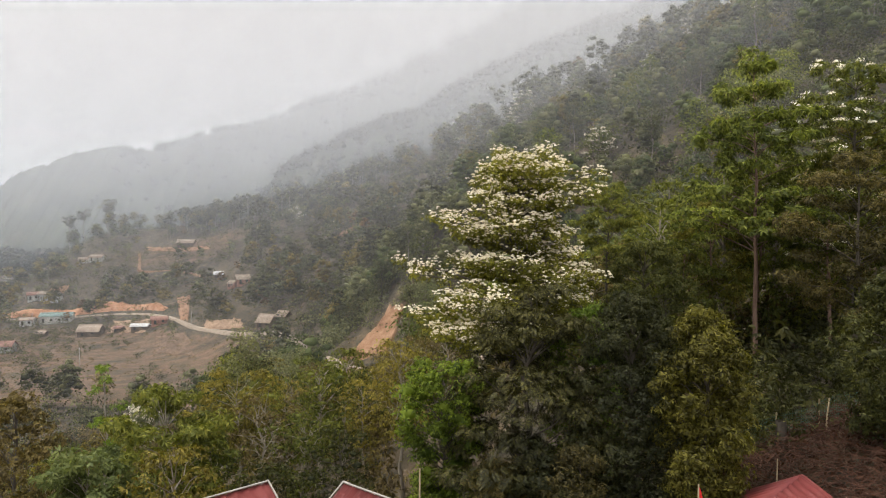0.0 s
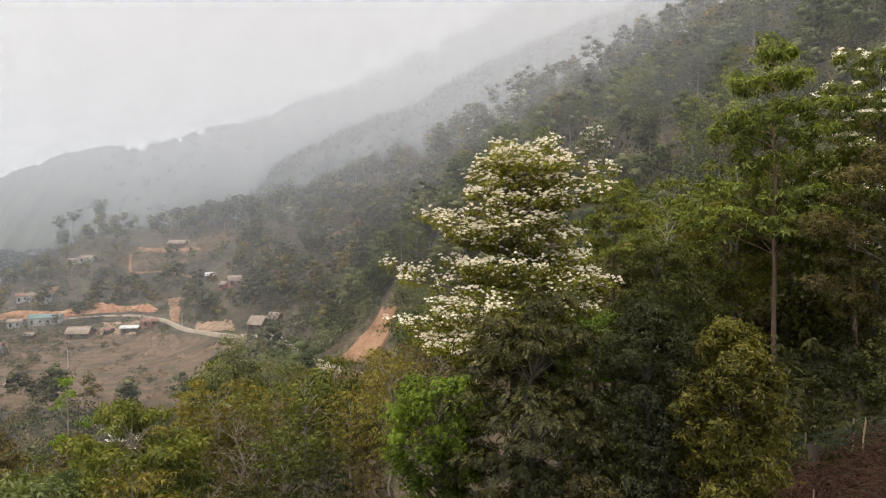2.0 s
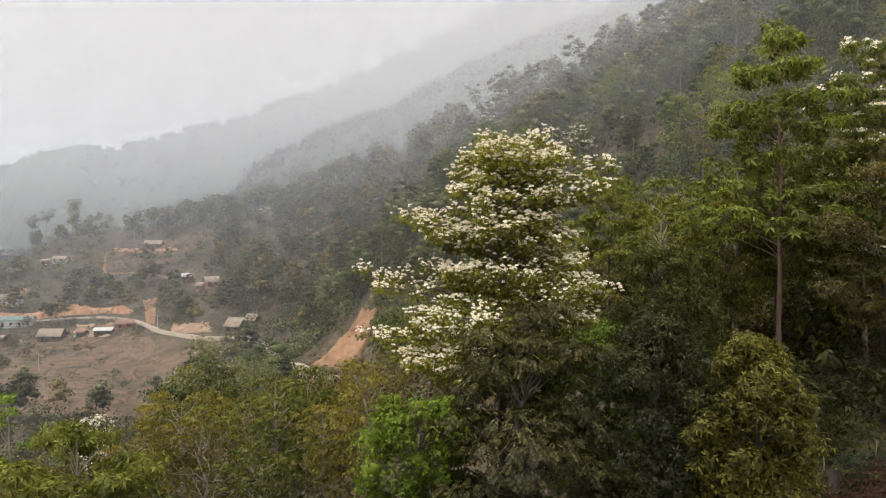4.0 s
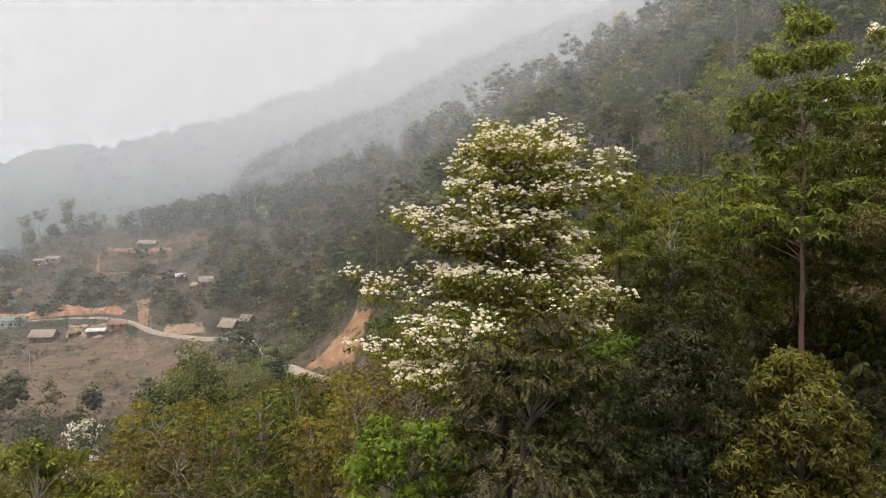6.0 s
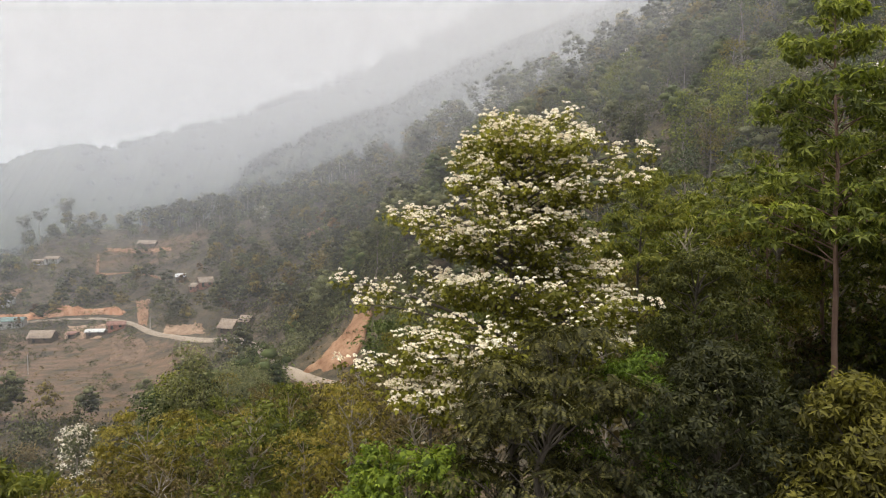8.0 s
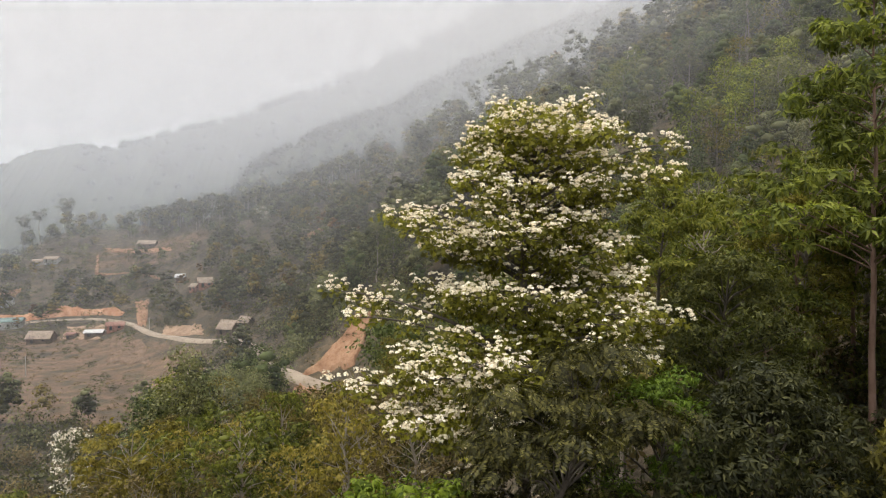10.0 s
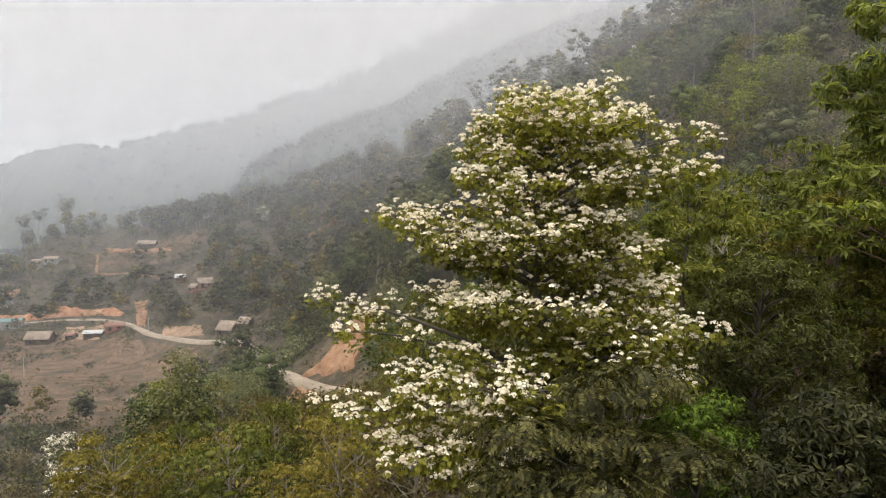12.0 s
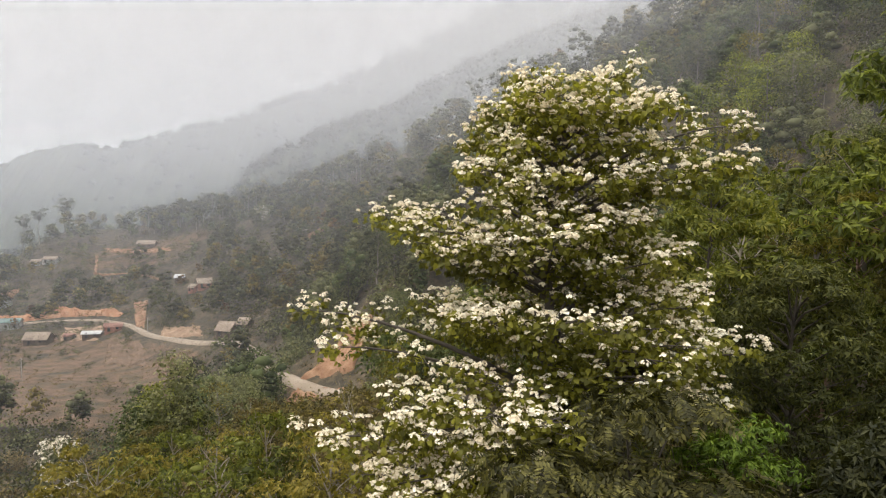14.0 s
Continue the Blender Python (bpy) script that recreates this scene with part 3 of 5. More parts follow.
def tree(name, label, category, x, y, seed, leaf_mat, bark=None, group="", z=None, turn=0.0, **how):
    """A tree thing: an empty at its foot with a trunk and a crown."""
    root = new(name)
    wood, leaves = grow(seed, **how)
    mesh_part("trunk", wood, bark or bark_dark, root, smooth=True)
    mesh_part("crown", leaves, leaf_mat, root)
    root.matrix_world = pose(x, y, (ground_z(x, y) if z is None else z) - 0.1, 0, 0, turn)
    return tagged(root, label, category, group)


# ---- the blossoming tree ----
def blossom_tree(x, y):
    root = new("blossom_tree")
    rg = np.random.default_rng(11)
    base = ground_z(x, y)
    stem = np.array([(0.1, 0, base - 0.6), (0.1, 0, 3.0), (-0.05, 0.1, 6.5), (0.05, 0.0, 9.0), (-0.1, 0.05, 11.0), (0.1, 0, 12.6), (0.3, 0, 14.4)])
    wood = [tube(stem, [0.24, 0.19, 0.14, 0.11, 0.08, 0.05, 0.015], 10)]
    tiers = ((14.4, 1.1, 1.5, 0.8, 0.8, 9, 0, 360), (14.0, 1.5, 3.8, 1.4, 1.5, 10, 0, 360), (13.65, 1.3, 1.8, 1.4, 1.2, 7, 0, 360), (13.3, 2.0, 3.5, 1.8, 1.9, 10, 0, 360), (12.75, 2.0, 2.7, 2.1, 2.2, 9, 0, 360),
             (12.25, 3.3, 1.8, 2.1, 2.9, 9, 0, 360), (11.65, 3.0, 1.9, 2.3, 2.5, 9, 0, 360), (11.0, 2.1, 2.4, 2.6, 2.3, 9, 0, 360), (10.4, 2.5, 2.9, 2.8, 2.4, 10, 0, 360),
             (10.0, 4.6, 3.2, 2.5, 2.2, 12, 0, 360), (9.7, 2.6, 3.2, 2.8, 2.0, 8, 230, 400), (9.4, 2.0, 3.5, 3.0, 2.0, 6, 282, 400), (8.95, 1.9, 3.1, 3.1, 1.5, 5, 280, 400),
             (8.75, 4.5, 2.0, 3.4, 1.5, 8, 203, 272), (8.15, 4.3, 2.0, 3.5, 1.5, 7, 208, 272), (7.5, 3.6, 2.0, 3.5, 1.5, 5, 205, 262), (6.2, 2.4, 1.5, 3.0, 1.5, 2, 205, 250))
    limbs, ends, along = tiered(stem, tiers, rg, 4.8, 0.32, 0.36, 0.013, 6, 0.24)
    wood += limbs
    leaves, flowers = [], []
    for tip, f in zip(ends, along):
        cr = rg.uniform(0.2, 0.36)
        leaves.append(pad_leaves(HEART, tip - (0, 0, 0.06), cr, 0.55, int(rg.uniform(14, 26)), 0.1, rg, 0.5, 0.3, 0.8))
        sparse = 0.45 if tip[2] < 7.2 or tip[2] < 10.3 and -0.8 < tip[0] < 2.2 else 1.0
        for k in range(rg.integers(3, 8)):
            if rg.uniform() > sparse * (0.34 + 0.6 * f):
                continue
            d = rg.normal(0, 1, 3) * (1, 1, 0.35)
            o = tip + d / np.linalg.norm(d) * cr * (0.3 if k == 0 else 0.85) + (0, 0, 0.1)
            # a domed head of small flowers
            size = rg.uniform(0.03, 0.075)
            n = int(7 + 130 * size)
            dd = rg.normal(0, 1, (n, 3))
            dd[:, 2] = np.abs(dd[:, 2]) - 0.1
            dd /= np.linalg.norm(dd, axis=1)[:, None]
            flowers.append(scatter(BLOOM, o + dd * size * np.array([1.0, 1.0, 0.7]) * rg.uniform(0.7, 1.25, (n, 1)), dd + (0, 0, 0.45), rg.uniform(0.018, 0.029, n), rg, 0.4))
    shift = (0, 0, base)
    for name, group, mat, label in (("trunk", wood, bark_dark, ""), ("foliage", leaves, leaf_hero, ""), ("blossom", flowers, petal, "clusters of creamy white flowers")):
        v, f = joined(group)
        mesh_part(name, (v - shift, f), mat, root, label, name == "trunk")
    root.matrix_world = pose(x, y, base, 0, 0, 0)
    return tagged(root, "spreading tree covered in creamy white blossom clusters", "tree")


leaf_hero = leaf_material("leaves_blossom_tree", (0.065, 0.064, 0.011), (0.185, 0.178, 0.026), (0.33, 0.31, 0.055), 0.42)
blossom_tree(1.7, 28.2)

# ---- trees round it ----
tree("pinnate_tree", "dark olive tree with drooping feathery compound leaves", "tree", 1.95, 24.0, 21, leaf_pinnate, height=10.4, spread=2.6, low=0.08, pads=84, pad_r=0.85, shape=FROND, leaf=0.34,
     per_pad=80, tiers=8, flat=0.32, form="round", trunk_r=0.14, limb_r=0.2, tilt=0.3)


def tier_tree(name, label, x, y, seed, leaf_mat, bark, top, tiers, leaf, per_tip, clump, trunk_r, twigs=3.4, shape=None, flowers=0.0, rise=0.3, loose=0.25, lean=0.05):
    """A straight tree whose boughs stand in open, flat tiers."""
    root = new(name)
    rg = np.random.default_rng(seed)
    base = ground_z(x, y) - 0.1
    stem = curve_points((0, 0, base - 0.5), (lean, 0, top), 0, 9, 0.04, rg)
    limbs, ends, along = tiered(stem, tiers, rg, twigs, rise, 0.4, 0.008, 5, loose)
    wood = [tube(stem, trunk_r * np.linspace(1.15, 0.14, 9), 9)] + limbs
    leaves, heads = [], []
    for tip in ends:
        cr = clump * rg.uniform(0.7, 1.3)
        leaves.append(pad_leaves(SPRAY5 if shape is None else shape, tip, cr, 0.3, int(per_tip * rg.uniform(0.7, 1.3)), leaf, rg, 0.22, 0.3, 0.6))
        if rg.uniform() < flowers:
            n = 26
            dd = rg.normal(0, 1, (n, 3)) * (1, 1, 0.6)
            dd[:, 2] = np.abs(dd[:, 2])
            heads.append(scatter(BLOOM, tip + (0, 0, 0.12) + dd * 0.1, dd + (0, 0, 0.5), rg.uniform(0.03, 0.05, n), rg, 0.3))
    for part_name, group, mat in (("trunk", wood, bark), ("crown", leaves, leaf_mat), ("blossom", heads, petal)):
        if group:
            v, f = joined(group)
            mesh_part(part_name, (v - (0, 0, base), f), mat, root, "scattered white blossom" if part_name == "blossom" else "", part_name == "trunk")
    root.matrix_world = pose(x, y, base)
    return tagged(root, label, "tree")


tier_tree("tall_tree", "tall straight tree with layered bright green tiers", 13.5, 33.9, 22, leaf_tall, bark_rose, 19.5,
          ((19.6, 0.4, 0.4, 0.4, 0.4, 3, 0, 360), (19.0, 1.1, 0.7, 0.8, 0.8, 4, 0, 360), (18.1, 2.1, 1.8, 1.5, 1.5, 6, 0, 360), (16.8, 2.5, 2.7, 2.0, 2.0, 6, 0, 360), (15.8, 3.0, 2.7, 2.4, 2.2, 7, 0, 360),
           (14.6, 1.9, 2.0, 2.0, 1.8, 4, 0, 360), (13.3, 3.5, 2.7, 2.8, 2.8, 7, 0, 360), (12.2, 4.5, 3.0, 3.0, 2.8, 8, 0, 360), (11.5, 3.4, 2.6, 2.8, 2.6, 5, 0, 360)), 0.36, 9, 0.44, 0.115, 2.2, loose=0.24, lean=-0.4)
tree("round_tree", "bushy yellow-green tree with hanging leaf clusters", "tree", 7.05, 21.6, 23, leaf_lime, height=7.55, spread=1.25, low=0.2, pads=50, pad_r=0.6, shape=SPRAY5, leaf=0.2,
     per_pad=95, flat=0.7, form="round", trunk_r=0.12)
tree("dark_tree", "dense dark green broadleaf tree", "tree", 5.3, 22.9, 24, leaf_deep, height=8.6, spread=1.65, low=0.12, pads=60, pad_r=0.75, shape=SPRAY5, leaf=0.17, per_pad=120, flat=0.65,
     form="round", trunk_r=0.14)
tree("bright_tree", "small bright green tree with fresh leaves", "tree", 4.2, 26.0, 25, leaf_bright, height=8.4, spread=1.5, low=0.12, pads=48, pad_r=0.55, shape=SPRAY3, leaf=0.12, per_pad=150, flat=0.55,
     form="round", trunk_r=0.1)
tree("vine_bush", "bright green climbing vine covering a tree stump", "bush", -0.95, 25.0, 26, leaf_vine, height=8.7, spread=1.85, low=0.02, pads=100, pad_r=0.5, shape=SPRAY3, leaf=0.15, per_pad=110, flat=0.8,
     form="column", trunk_r=0.1, core=0.55)
tier_tree("light_green_tree", "slender light green tree with open crown", 6.2, 32.6, 27, leaf_green, bark_dark, 13.1,
          ((13.2, 0.5, 0.5, 0.5, 0.5, 5, 0, 360), (12.5, 1.2, 1.3, 1.0, 1.0, 7, 0, 360), (11.6, 1.5, 1.5, 1.3, 1.3, 7, 0, 360), (10.7, 1.2, 1.5, 1.2, 1.2, 5, 0, 360)), 0.24, 11, 0.34, 0.1, 2.8)
tree("light_green_tree", "leafy light green tree beside the blossoming tree", "tree", 7.4, 30.8, 28, leaf_moss, height=8.9, spread=2.2, low=0.3, pads=48, pad_r=0.75, shape=SPRAY5, leaf=0.18, per_pad=105, flat=0.45,
     form="round", trunk_r=0.12)

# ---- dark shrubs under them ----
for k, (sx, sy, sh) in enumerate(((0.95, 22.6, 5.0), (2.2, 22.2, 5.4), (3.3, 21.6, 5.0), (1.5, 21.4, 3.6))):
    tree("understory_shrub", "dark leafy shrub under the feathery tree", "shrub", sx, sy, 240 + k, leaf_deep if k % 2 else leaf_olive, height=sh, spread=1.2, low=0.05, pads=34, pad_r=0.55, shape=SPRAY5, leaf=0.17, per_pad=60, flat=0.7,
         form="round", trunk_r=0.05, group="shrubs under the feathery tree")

# ---- trees at the foot of the spur ----
tree("bright_leaf_tree", "bright green tree with large drooping leaves", "tree", -13.2, 29.6, 32, leaf_green, bark_grey, height=10.4, spread=2.7, low=0.3, pads=44, pad_r=0.8, shape=SPRAY5, leaf=0.34, per_pad=55, flat=0.4,
     form="round", trunk_r=0.12, limb_r=0.2, tiers=7)
tree("bright_leaf_tree", "bright green bushy tree with large leaves", "tree", -14.2, 25.4, 33, leaf_mid, bark_grey, height=9.6, spread=2.4, low=0.35, pads=40, pad_r=0.75, shape=SPRAY5, leaf=0.34, per_pad=55, flat=0.45,
     form="round", trunk_r=0.11, limb_r=0.2)
tree("rust_leaf_tree", "tree with amber brown and olive foliage", "tree", -20.6, 31.0, 34, leaf_amber, height=12.6, spread=2.6, low=0.3, pads=46, pad_r=0.85, shape=SPRAY3, leaf=0.26, per_pad=75, flat=0.5,
     form="round", trunk_r=0.14, limb_r=0.2)
tree("slim_tuft_tree", "thin straight tree with leaf tufts at its top", "tree", -17.4, 33.2, 35, leaf_bright, bark_grey, height=12.4, spread=0.9, low=0.66, pads=7, pad_r=0.36, shape=SPRAY5, leaf=0.3, per_pad=13, flat=0.45,
     form="round", trunk_r=0.09)
tree("open_crown_tree", "open crowned tree with fine yellowish green leaves", "tree", -15.0, 45.0, 36, leaf_yellow, bark_grey, height=9.4, spread=3.0, low=0.5, pads=40, pad_r=0.75, shape=SPRAY3, leaf=0.26, per_pad=55, flat=0.35,
     form="umbrella", trunk_r=0.11, limb_r=0.22)
tier_tree("sparse_blossom_tree", "tall spreading green tree with scattered white blossom", 18.4, 35.2, 29, leaf_green, bark_dark, 18.2,
          ((18.6, 2.6, 1.6, 1.5, 1.5, 8, 0, 360), (17.6, 3.4, 2.6, 2.4, 2.4, 9, 0, 360), (16.4, 2.8, 3.2, 2.8, 2.6, 9, 0, 360), (15.0, 3.4, 3.6, 3.2, 3.0, 10, 0, 360), (13.4, 3.8, 3.6, 3.4, 3.0, 10, 0, 360), (12.0, 4.0, 3.4, 3.4, 3.0, 9, 0, 360), (10.4, 3.2, 3.0, 3.0, 2.6, 8, 0, 360)),
          0.3, 9, 0.45, 0.17, 2.2, flowers=0.35, loose=0.4)
tree("olive_tree", "olive brown leafy tree with slender limbs", "tree", 14.8, 27.5, 30, leaf_olive, height=9.4, spread=2.6, low=0.35, pads=44, pad_r=0.85, shape=SPRAY5, leaf=0.2, per_pad=90, flat=0.4,
     form="round", trunk_r=0.11, limb_r=0.2, tiers=6)
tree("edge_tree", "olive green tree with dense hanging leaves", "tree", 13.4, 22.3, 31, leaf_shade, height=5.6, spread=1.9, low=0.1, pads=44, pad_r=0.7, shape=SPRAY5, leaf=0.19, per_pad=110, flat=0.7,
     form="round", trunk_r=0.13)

for k, (sx, sy, sh, mat) in enumerate(((16.6, 33.4, 9.4, leaf_green), (12.0, 36.5, 9.0, leaf_lime), (10.3, 34.6, 7.6, leaf_green), (19.6, 36.6, 9.8, leaf_lime), (15.2, 38.2, 10.5, leaf_green), (22.4, 35.0, 10.0, leaf_green))):
    tree("slim_forest_tree", "slim forest tree with bare trunk and loose olive crown", "tree", sx, sy, 260 + k, mat, bark_rose, "slim trees behind the tall tree", height=sh, spread=2.0, low=0.42, pads=30, pad_r=0.7, shape=SPRAY5, leaf=0.24, per_pad=34, flat=0.4,
         form="round", trunk_r=0.09, limb_r=0.2, tiers=6)

# ---- woods ----
NEAR = (
    ("broadleaf_tree", leaf_olive, dict(height=8.6, spread=2.7, low=0.3, pads=28, pad_r=1.05, shape=SPRAY3, leaf=0.27, per_pad=44, flat=0.5, form="round", trunk_r=0.14, core=0.3)),
    ("broadleaf_tree", leaf_green, dict(height=9, spread=2.6, low=0.35, pads=28, pad_r=1.0, shape=SPRAY3, leaf=0.28, per_pad=44, flat=0.4, form="umbrella", trunk_r=0.14, core=0.3)),
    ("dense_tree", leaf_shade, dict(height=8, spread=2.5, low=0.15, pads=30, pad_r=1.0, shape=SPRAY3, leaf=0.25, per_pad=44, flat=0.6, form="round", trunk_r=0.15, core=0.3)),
    ("dry_tree", leaf_brown, dict(height=8, spread=2.4, low=0.25, pads=34, pad_r=0.8, shape=SPRAY3, leaf=0.22, per_pad=36, flat=0.55, form="round", trunk_r=0.12, bare=0.3)),
    ("fresh_tree", leaf_green, dict(height=8.6, spread=2.5, low=0.3, pads=26, pad_r=1.0, shape=SPRAY5, leaf=0.36, per_pad=28, flat=0.4, form="round", trunk_r=0.12, tiers=6)),
    ("slender_tree", leaf_yellow, dict(height=9.5, spread=2.0, low=0.4, pads=26, pad_r=0.85, shape=SPRAY3, leaf=0.24, per_pad=44, flat=0.45, form="umbrella", trunk_r=0.11)),
)
MID = (
    ("broadleaf_tree", leaf_mid, dict(height=10, spread=2.9, low=0.42, pads=18, pad_r=1.6, shape=BLADE, leaf=0.42, per_pad=70, flat=0.7, form="round", trunk_r=0.15, core=0.22)),
    ("broadleaf_tree", leaf_green, dict(height=11, spread=2.9, low=0.45, pads=17, pad_r=1.5, shape=BLADE, leaf=0.42, per_pad=66, flat=0.55, form="round", tiers=5, trunk_r=0.14, core=0.22)),
    ("dense_tree", leaf_deep, dict(height=10, spread=2.8, low=0.3, pads=20, pad_r=1.6, shape=BLADE, leaf=0.4, per_pad=66, flat=0.75, form="round", trunk_r=0.14, core=0.22)),
    ("tall_forest_tree", leaf_grey, dict(height=14.5, spread=2.6, low=0.6, pads=16, pad_r=1.5, shape=BLADE, leaf=0.4, per_pad=66, flat=0.6, form="umbrella", trunk_r=0.15, core=0.22)),
    ("dry_tree", leaf_yellow, dict(height=10, spread=2.5, low=0.4, pads=20, pad_r=1.2, shape=BLADE, leaf=0.36, per_pad=50, flat=0.6, form="round", trunk_r=0.12, bare=0.2)),
    ("slender_tree", leaf_fresh, dict(height=13, spread=2.2, low=0.5, pads=16, pad_r=1.4, shape=BLADE, leaf=0.4, per_pad=66, flat=0.6, form="round", trunk_r=0.12, core=0.22)),
)
LABELS = {"fresh_tree": "small tree with large fresh green leaves", "broadleaf_tree": "broadleaf tree with a layered green crown", "tall_forest_tree": "tall forest tree with pale bare trunk and high crown", "dense_tree": "dense dark green tree with low branches",
          "dry_tree": "half-bare tree with brownish dry foliage", "slender_tree": "slender tree with tiers of fresh green foliage"}


def make_patterns(kinds, seed, group):
    made = []
    for i, (kind, mat, how) in enumerate(kinds):
        for v in range(2):
            made.append(tree(kind, LABELS[kind], "tree", 0, 0, seed + 10 * i + v, mat, bark_dark if "dense" in kind else bark_grey, group, z=0, sides=5, **how))
    return made


near_patterns = make_patterns(NEAR, 100, "trees below the spur")
mid_patterns = make_patterns(MID, 200, "woods on the slope")
placed = set()


def plant(pattern, x, y, s, turn, sink=0.2):
    m = pose(x, y, ground_z(x, y) - sink, 0, 0, turn)
    if pattern.name in placed:
        ob = copy_thing(pattern, m)
    else:
        placed.add(pattern.name)
        ob = pattern
        ob.matrix_world = m
    ob.scale = (s, s, s * 1.04)
    return ob


def in_view(x, y):
    return abs(x + 0.02 * y) < 0.7 * y + 3


PLOTS = ((-70, 238), (-62, 237), (-162, 399), (-120, 333), (-101, 309), (-214, 397), (-190, 314), (-213, 350), (-172, 254))


def plot_near(x, y):
    """The yard and the view in front of a house."""
    return any(abs(x - a) < 7 and -20 < y - b < 5 for a, b in PLOTS)


def open_ground(x, y):
    """Bare terrace, footpaths and the earth gap, with the scrub slope below them."""
    terrace = -196 < x < -131 and -16 < y - (376 - 0.46 * (x + 134)) < 21
    path = -180 < x < -120 and -13 < y - (367 - 0.42 * (x + 176)) < 5
    climb = -16 < (x + 173 + 0.46 * (y - 366)) * 2 < 16 and 352 < y < 398
    gap = abs(x + 116 + 0.42 * (y - 282)) < 6 and 262 < y < 324
    return terrace or path or climb or gap


def wood_spot(x, y):
    return not plot_near(x, y) and not open_ground(x, y) and village_mask(x, y) < 0.25 and cut_mask(x, y) < 0.25 and not road_near(x, y)


def clearing(x, y):
    """Kept free: the yard with huts and brush in front, the blossoming tree's stand, the sight of the road bend."""
    if y < 24 and x > -5.5 or y < 33 and -3.5 < x < 16:
        return True
    if -9.5 < x < -2 and y < 30.5 or any(math.hypot(x - a, y - b) < 3 for a, b in ((-13.2, 29.6), (-14.8, 25.4), (-20.6, 31), (-17.4, 33.2), (-15, 45))):
        return True
    return -0.24 < x / (y - 8) < -0.08 and 50 < y < 152


def low_side(x, y):
    """The open side of the spur, where only scrub grows."""
    return x / (y - 8) < -0.42 and y > 66


def spots_for(count, area, gap, seed, lo=-0.72, hi=0.72):
    rg = np.random.default_rng(seed)
    out, tries = [], 0
    while len(out) < count and tries < 20000:
        tries += 1
        y = rg.uniform(*area)
        x = rg.uniform(lo, hi) * y
        if in_view(x, y) and wood_spot(x, y) and not clearing(x, y) and not low_side(x, y) and all((x - a) ** 2 + (y - b) ** 2 > gap * gap for a, b in out):
            out.append((x, y))
    return out


rg = np.random.default_rng(5)
for x, y in spots_for(72, (24, 80), 3.4, 61, -0.72, -0.02):
    plant(near_patterns[rg.choice([0, 0, 1, 2, 3, 4, 5, 6, 6, 7, 7, 8, 9, 10, 11, 10, 6, 1])], x, y, rg.uniform(0.62, 0.95), rg.uniform(0, 360))
for x, y in spots_for(40, (33, 78), 3.6, 62, 0.06, 0.72):
    plant(near_patterns[rg.integers(6)], x, y, rg.uniform(0.8, 1.25), rg.uniform(0, 360))
for x, y in spots_for(185, (76, 178), 4.2, 63):
    plant(mid_patterns[rg.integers(len(mid_patterns))], x, y, rg.uniform(0.65, 1.15) * (0.8 if x < 0 else 1.0), rg.uniform(0, 360))


# a stand of tall tiered trees high on the slope
for px, py, top, which in ((48, 123, 36, 10), (52.5, 124, 37, 11), (56, 122, 34.5, 6), (44.5, 121, 31, 10), (49.5, 119, 32.5, 7), (55, 128, 41, 11), (42.6, 124, 33, 8), (43.5, 118, 29, 9), (60, 126, 37, 7), (38, 122, 31, 11)):
    plant(mid_patterns[which], px, py, (top - ground_z(px, py)) / 13.0, px * 37)


# the undergrowth and the farther woods, too many to tell apart
def many(name, label, category, material, area, count, sizes, seed, ok, lo=-0.74, hi=0.72, height=(8, 12.5), spread=(1.9, 2.8), low=(0.48, 0.66), pads=10, pad_r=1.9, leaf=0.5, per_pad=24, trunks=None, shape=None, core=0.55):
    rg = np.random.default_rng(seed)
    shapes = [grow(seed * 10 + i, height=rg.uniform(*height), spread=rg.uniform(*spread), low=rg.uniform(*low), pads=pads, pad_r=pad_r, shape=BLADE if shape is None else shape, leaf=leaf, per_pad=per_pad, flat=0.8, core=core,
                   form=("round", "umbrella", "round", "cone")[i % 4], trunk_r=0.16, sides=3) for i in range(8)]
    crowns, stems = [], []
    for _ in range(count):
        y = rg.uniform(*area)
        x = rg.uniform(lo, hi) * y
        if not ok(x, y):
            continue
        wood, (v, f) = shapes[rg.integers(8)]
        s, a = rg.uniform(*sizes), rg.uniform(0, 6.28)
        r = np.array([[math.cos(a), -math.sin(a), 0], [math.sin(a), math.cos(a), 0], [0, 0, 1]])
        foot = np.array([x, y, ground_z(x, y) - 0.3])
        crowns.append((v @ r.T * s + foot, f))
        if trunks is not None:
            stems.append(tube([foot, foot + (0, 0, s * 9)], [0.17 * s, 0.1 * s], 4))
    ob = mesh_part(name, joined(crowns), material)
    if stems:
        mesh_part("trunks", joined(stems), trunks, ob)
    return tagged(ob, label, category, kind="stuff")


def yard_edge(x, y):
    return (y > 25.7 or x > 13.2) and x > 7.5


def hidden_ok(x, y):
    return in_view(x, y) and wood_spot(x, y) and not (y < 24 and x > -4) and not (y < 25.6 and 6 < x < 16) and not (-9.5 < x < -3 and y < 30)


